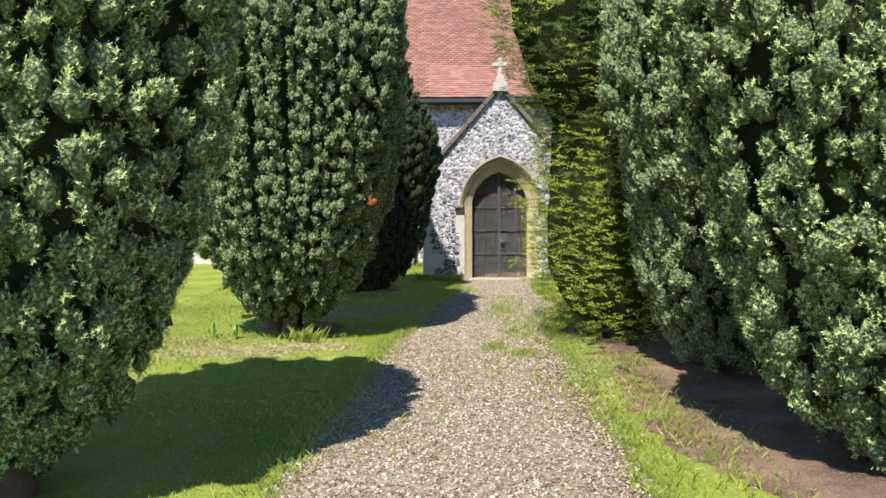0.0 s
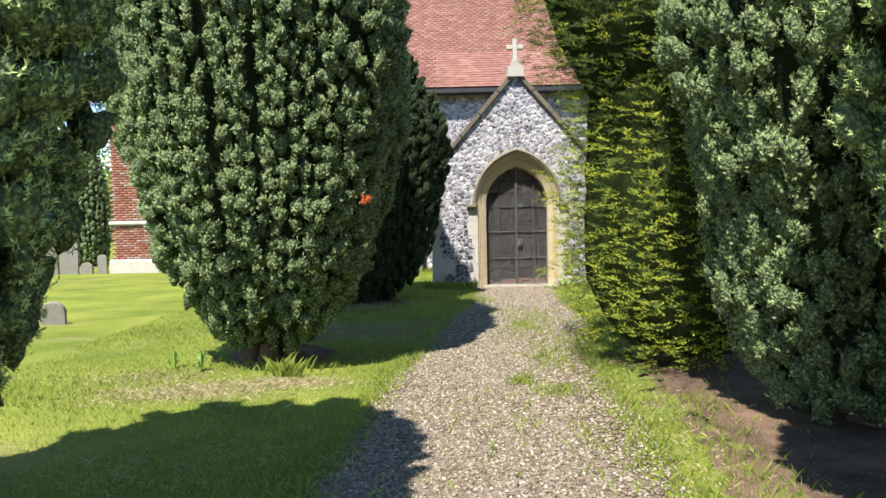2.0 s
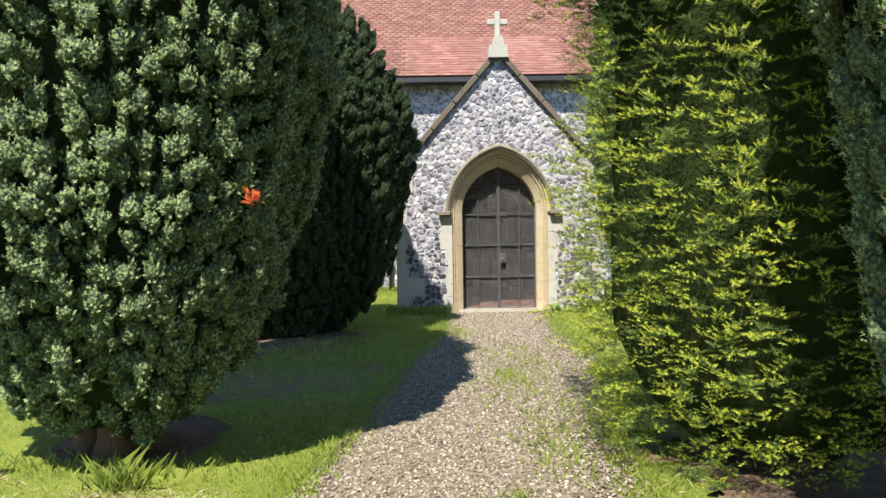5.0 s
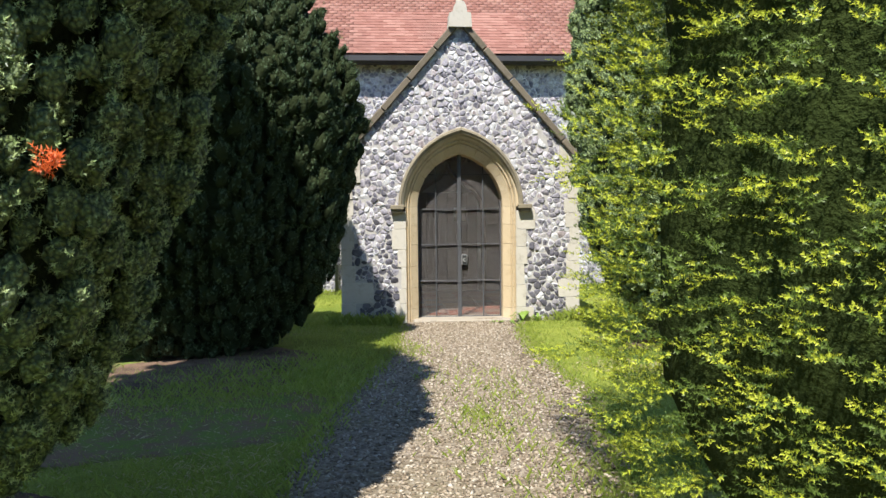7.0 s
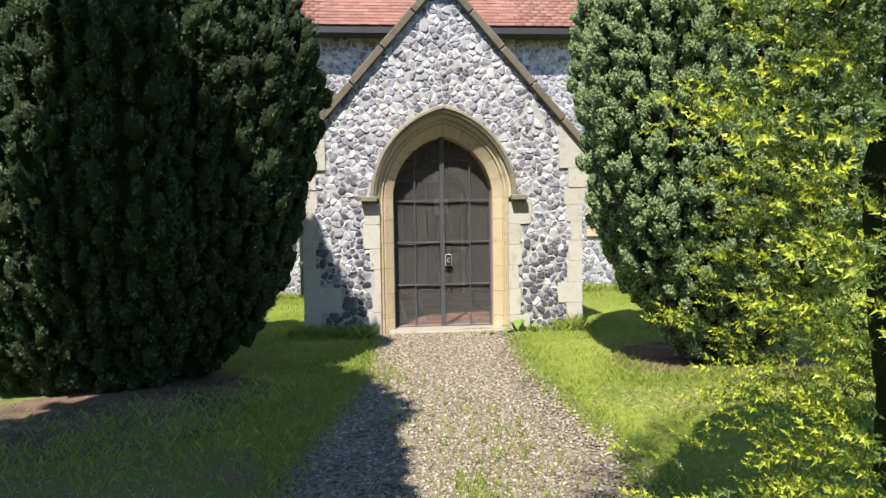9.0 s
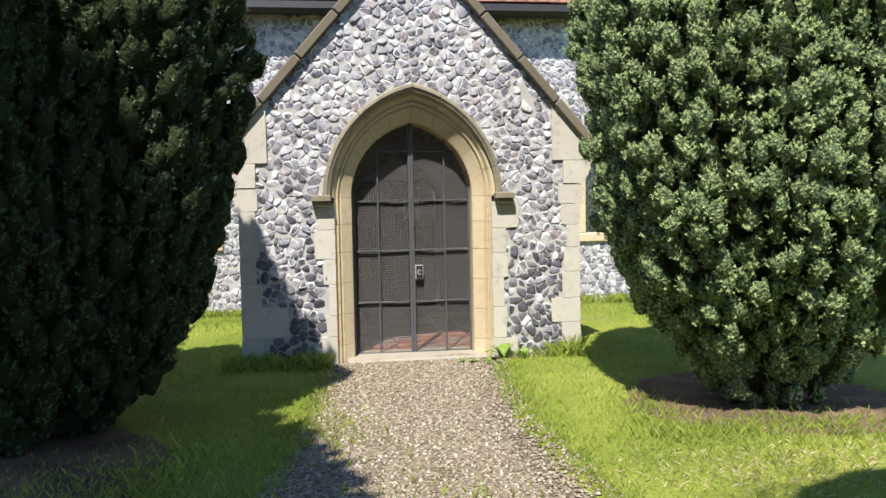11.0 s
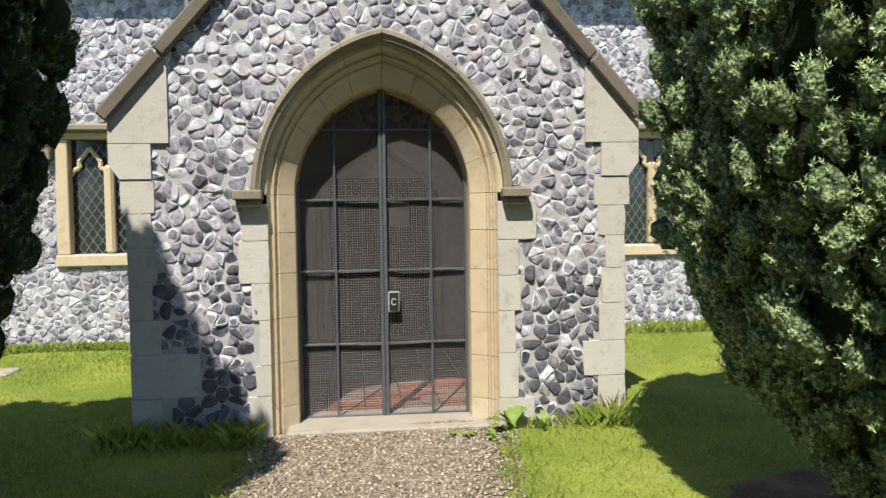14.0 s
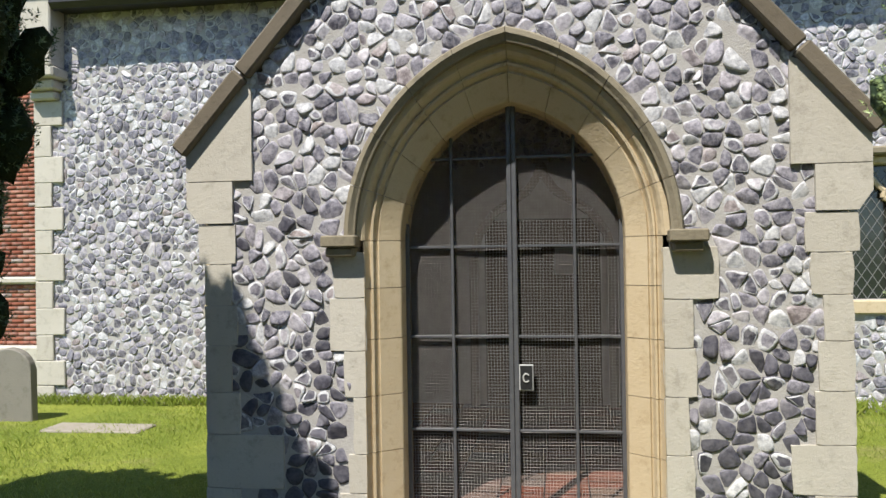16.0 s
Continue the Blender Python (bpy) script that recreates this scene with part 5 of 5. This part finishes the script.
tagged(slab, "flat grey stone slab set in the lawn", "slab")

yew((-13.2, 30.0), [(0.1, 0.5), (0.8, 0.62), (2.0, 0.66), (3.2, 0.52), (4.0, 0.3), (4.5, 0.08)], "slim clipped yew beside the tower", size=1.25, seed=31, stems=1, per=10)


def leafy_tree(x, y, h, r, n, seed, label, trunk_h=2.0, size=0.35):
    """A tapered trunk with limbs and a loose crown of many leaf clumps."""
    r2 = np.random.default_rng(seed)
    random.seed(seed)
    tree = thing("tree", (x, y, 0), label, "tree")
    bm = bmesh.new()
    bent_tube(bm, [(x, y, -0.2), (x + 0.1, y, trunk_h), (x, y + 0.1, h * 0.75)], [r * 0.1, r * 0.07, r * 0.02])
    for k in range(7):
        a = k * 0.9 + random.random()
        z0 = trunk_h * random.uniform(0.8, 1.5)
        bent_tube(bm, [(x, y, z0), (x + math.cos(a) * r * 0.4, y + math.sin(a) * r * 0.4, z0 + h * 0.2), (x + math.cos(a) * r * 0.8, y + math.sin(a) * r * 0.8, z0 + h * 0.3)], [r * 0.04, r * 0.025, r * 0.01], 5)
    part("trunk", bm, BARK, tree, smooth=True)
    kc = 26
    cd = unit(r2.normal(0, 1, (kc, 3)))
    cc = cd * r2.uniform(0.35, 0.9, (kc, 1)) * np.array([r, r, (h - trunk_h) / 2]) + np.array([x, y, (h + trunk_h) / 2])
    pick = r2.integers(0, kc, n)
    o = cc[pick] + unit(r2.normal(0, 1, (n, 3))) * (r * 0.42) * r2.uniform(0.4, 1, (n, 1)) ** 0.5
    a = unit(r2.normal(0, 1, (n, 3)))
    b = unit(np.cross(a, r2.normal(0, 1, (n, 3))))
    s = r2.uniform(0.5, 1.2, (n, 1)) * size
    v = np.stack([o - a * s, o + b * s * 0.6, o + a * s, o - b * s * 0.6], 1).reshape(-1, 3)
    part("crown", np_mesh("crown", v, np.arange(len(v)).reshape(-1, 4), [BROAD_LEAF]), None, tree)
    return tree


for i, (x, y, h, r) in enumerate(((-25, 52, 3.6, 4.5), (-33, 56, 4.2, 5), (-19, 58, 3.6, 4.5), (-42, 60, 4.6, 6), (-29, 66, 4.8, 6), (-36, 70, 5.4, 6))):
    leafy_tree(x, y, h, r, 4200, 40 + i, "low rounded green tree at the churchyard edge", 0.5, 0.26)
leafy_tree(-23.5, 46, 7.4, 2.2, 700, 60, "tall tree with sparse pale new leaves", 3.4, 0.24)

# ---- small plants and marks ----
def weed(x, y, n, reach, height, label):
    """A rosette of broad leaves, each a part."""
    g = float(ground_z(np.array(x), np.array(y)))
    plant = thing("weed", (x, y, g), label, "weed")
    for i in range(n):
        a = rng.uniform(0, 6.28)
        d = np.array([math.cos(a), math.sin(a), 0])
        s = np.array([-d[1], d[0], 0]) * reach * rng.uniform(0.1, 0.18)
        l = reach * rng.uniform(0.6, 1.1)
        hh = height * rng.uniform(0.5, 1.1)
        p = np.array([x, y, g]) + rng.normal(0, 0.02, 3) * np.array([1, 1, 0])
        vs = []
        for t, w, z in ((0, 0.3, 0), (0.35, 1.0, 0.7), (0.7, 0.9, 1.0), (1.0, 0.05, 0.75)):
            vs.extend([p + d * l * t - s * w + np.array([0, 0, hh * z]), p + d * l * t + s * w + np.array([0, 0, hh * z])])
        part("leaf", np_mesh("leaf", vs, [(2 * q, 2 * q + 1, 2 * q + 3, 2 * q + 2) for q in range(3)], [WEED_LEAF]), None, plant)
    return plant


weed(2.2, P - 0.13, 14, 0.2, 0.14, "broad-leaved green weed by the doorway jamb")
weed(2.42, P - 0.12, 8, 0.14, 0.1, "small broad-leaved weed at the wall foot")
weed(1.8, P - 0.25, 9, 0.12, 0.05, "low green weed in the gravel by the threshold")
weed(2.05, P - 0.3, 8, 0.12, 0.05, "low green weed in the gravel")
for k in range(2):
    weed(-2.75 + rng.normal(0, 0.1), 9.2 + rng.normal(0, 0.1), 7, 0.09, 0.2, "leafy sapling growing beside the yew")

sprig = thing("orange_sprig", (-0.77, 8.82, 1.86), "bright orange dying sprig on the yew", "sprig")
o = np.array([-0.8, 8.86, 1.86]) + rng.normal(0, 0.018, (14, 3))
d = unit(rng.normal(0, 0.6, (14, 3)) + np.array([0.4, -0.9, 0.2]))
v = place_shoots(shoot_template(13, 0.055, 0.03, 0.007), o, d, np.full(14, 0.9))
part("needles", np_mesh("needles", v, np.arange(len(v)).reshape(-1, 3), [ORANGE_LEAF]), None, sprig)

# ---- many small pieces: flints and roof tiles ----
front.sort(key=lambda c: c[1])
near, rest = front[:300], front[300:]
rf = np.random.default_rng(12)
for x, z, poly in near:
    v, f, skin = flint(poly, P + 0.024, 0.0065, 0.0014, rf)
    low = rf.uniform() < np.clip(1.25 - z * 0.8, 0.1, 0.95)
    if low and rf.uniform() < 0.7:
        skin = [0] * len(f)
    ob = new("flint", np_mesh("flint", v, f, [FLINT_DARK if low else FLINT, CORTEX], skin))
    ob.parent = wall_porch
joined_flints("flints", rest, P + 0.024, 0.0065, 0.0014, FLINT_MASS, wall_porch, "grey, white and blue-black flints", 13)
far_cells = cells(NL, 7.0, 0.0, NH - 0.05, 0.088, nave_inside, 6)
joined_flints("flints", far_cells, W + 0.03, 0.007, 0.002, FLINT_MASS, wall_nave, "pale grey flints of the nave wall", 14)

TW, TG = 0.168, 0.1
tb = bmesh.new()
box(tb, -TW / 2 + 0.001, TW / 2 - 0.001, 0, 0.15, 0, 0.013)
for vtx in tb.verts:
    if vtx.co.y > 0.1:
        vtx.co.z -= 0.012
tile_me = bm_mesh("roof_tile", tb, TILE)
tv = np.array([vx.co[:] for vx in tile_me.vertices])
tf = np.array([p.vertices[:] for p in tile_me.polygons])
base = Matrix(((1, 0, 0), (0, rd.y, rn.y), (0, rd.z, rn.z)))
B = np.array(base)
vs, fs, count = [], [], 0
rows = int(rl / TG)
for r in range(rows):
    nx = int((NR - NL) / TW)
    for cidx in range(nx):
        x = NL + (cidx + 0.5 + 0.5 * (r % 2)) * TW
        o = np.array([x, e0.y + rd.y * r * TG, e0.z + rd.z * r * TG]) + np.array([rng.normal(0, 0.002), 0, 0]) + np.array(rn) * (0.004 + abs(rng.normal(0, 0.003)))
        if r < 15 and abs(x - CX) < 1.72:
            ob = new("roof_tile", tile_me)
            ob.parent = roof
            ob.matrix_local = Matrix.Translation(Vector(o)) @ base.to_4x4()
        else:
            vs.append(tv @ B.T + o)
            fs.append(tf + count)
            count += len(tv)
ob = new("roof_tiles", np_mesh("roof_tiles", np.concatenate(vs), np.concatenate(fs), [TILE_MASS]))
ob.parent = roof
tagged(ob, "rows of weathered red clay tiles", kind="stuff")
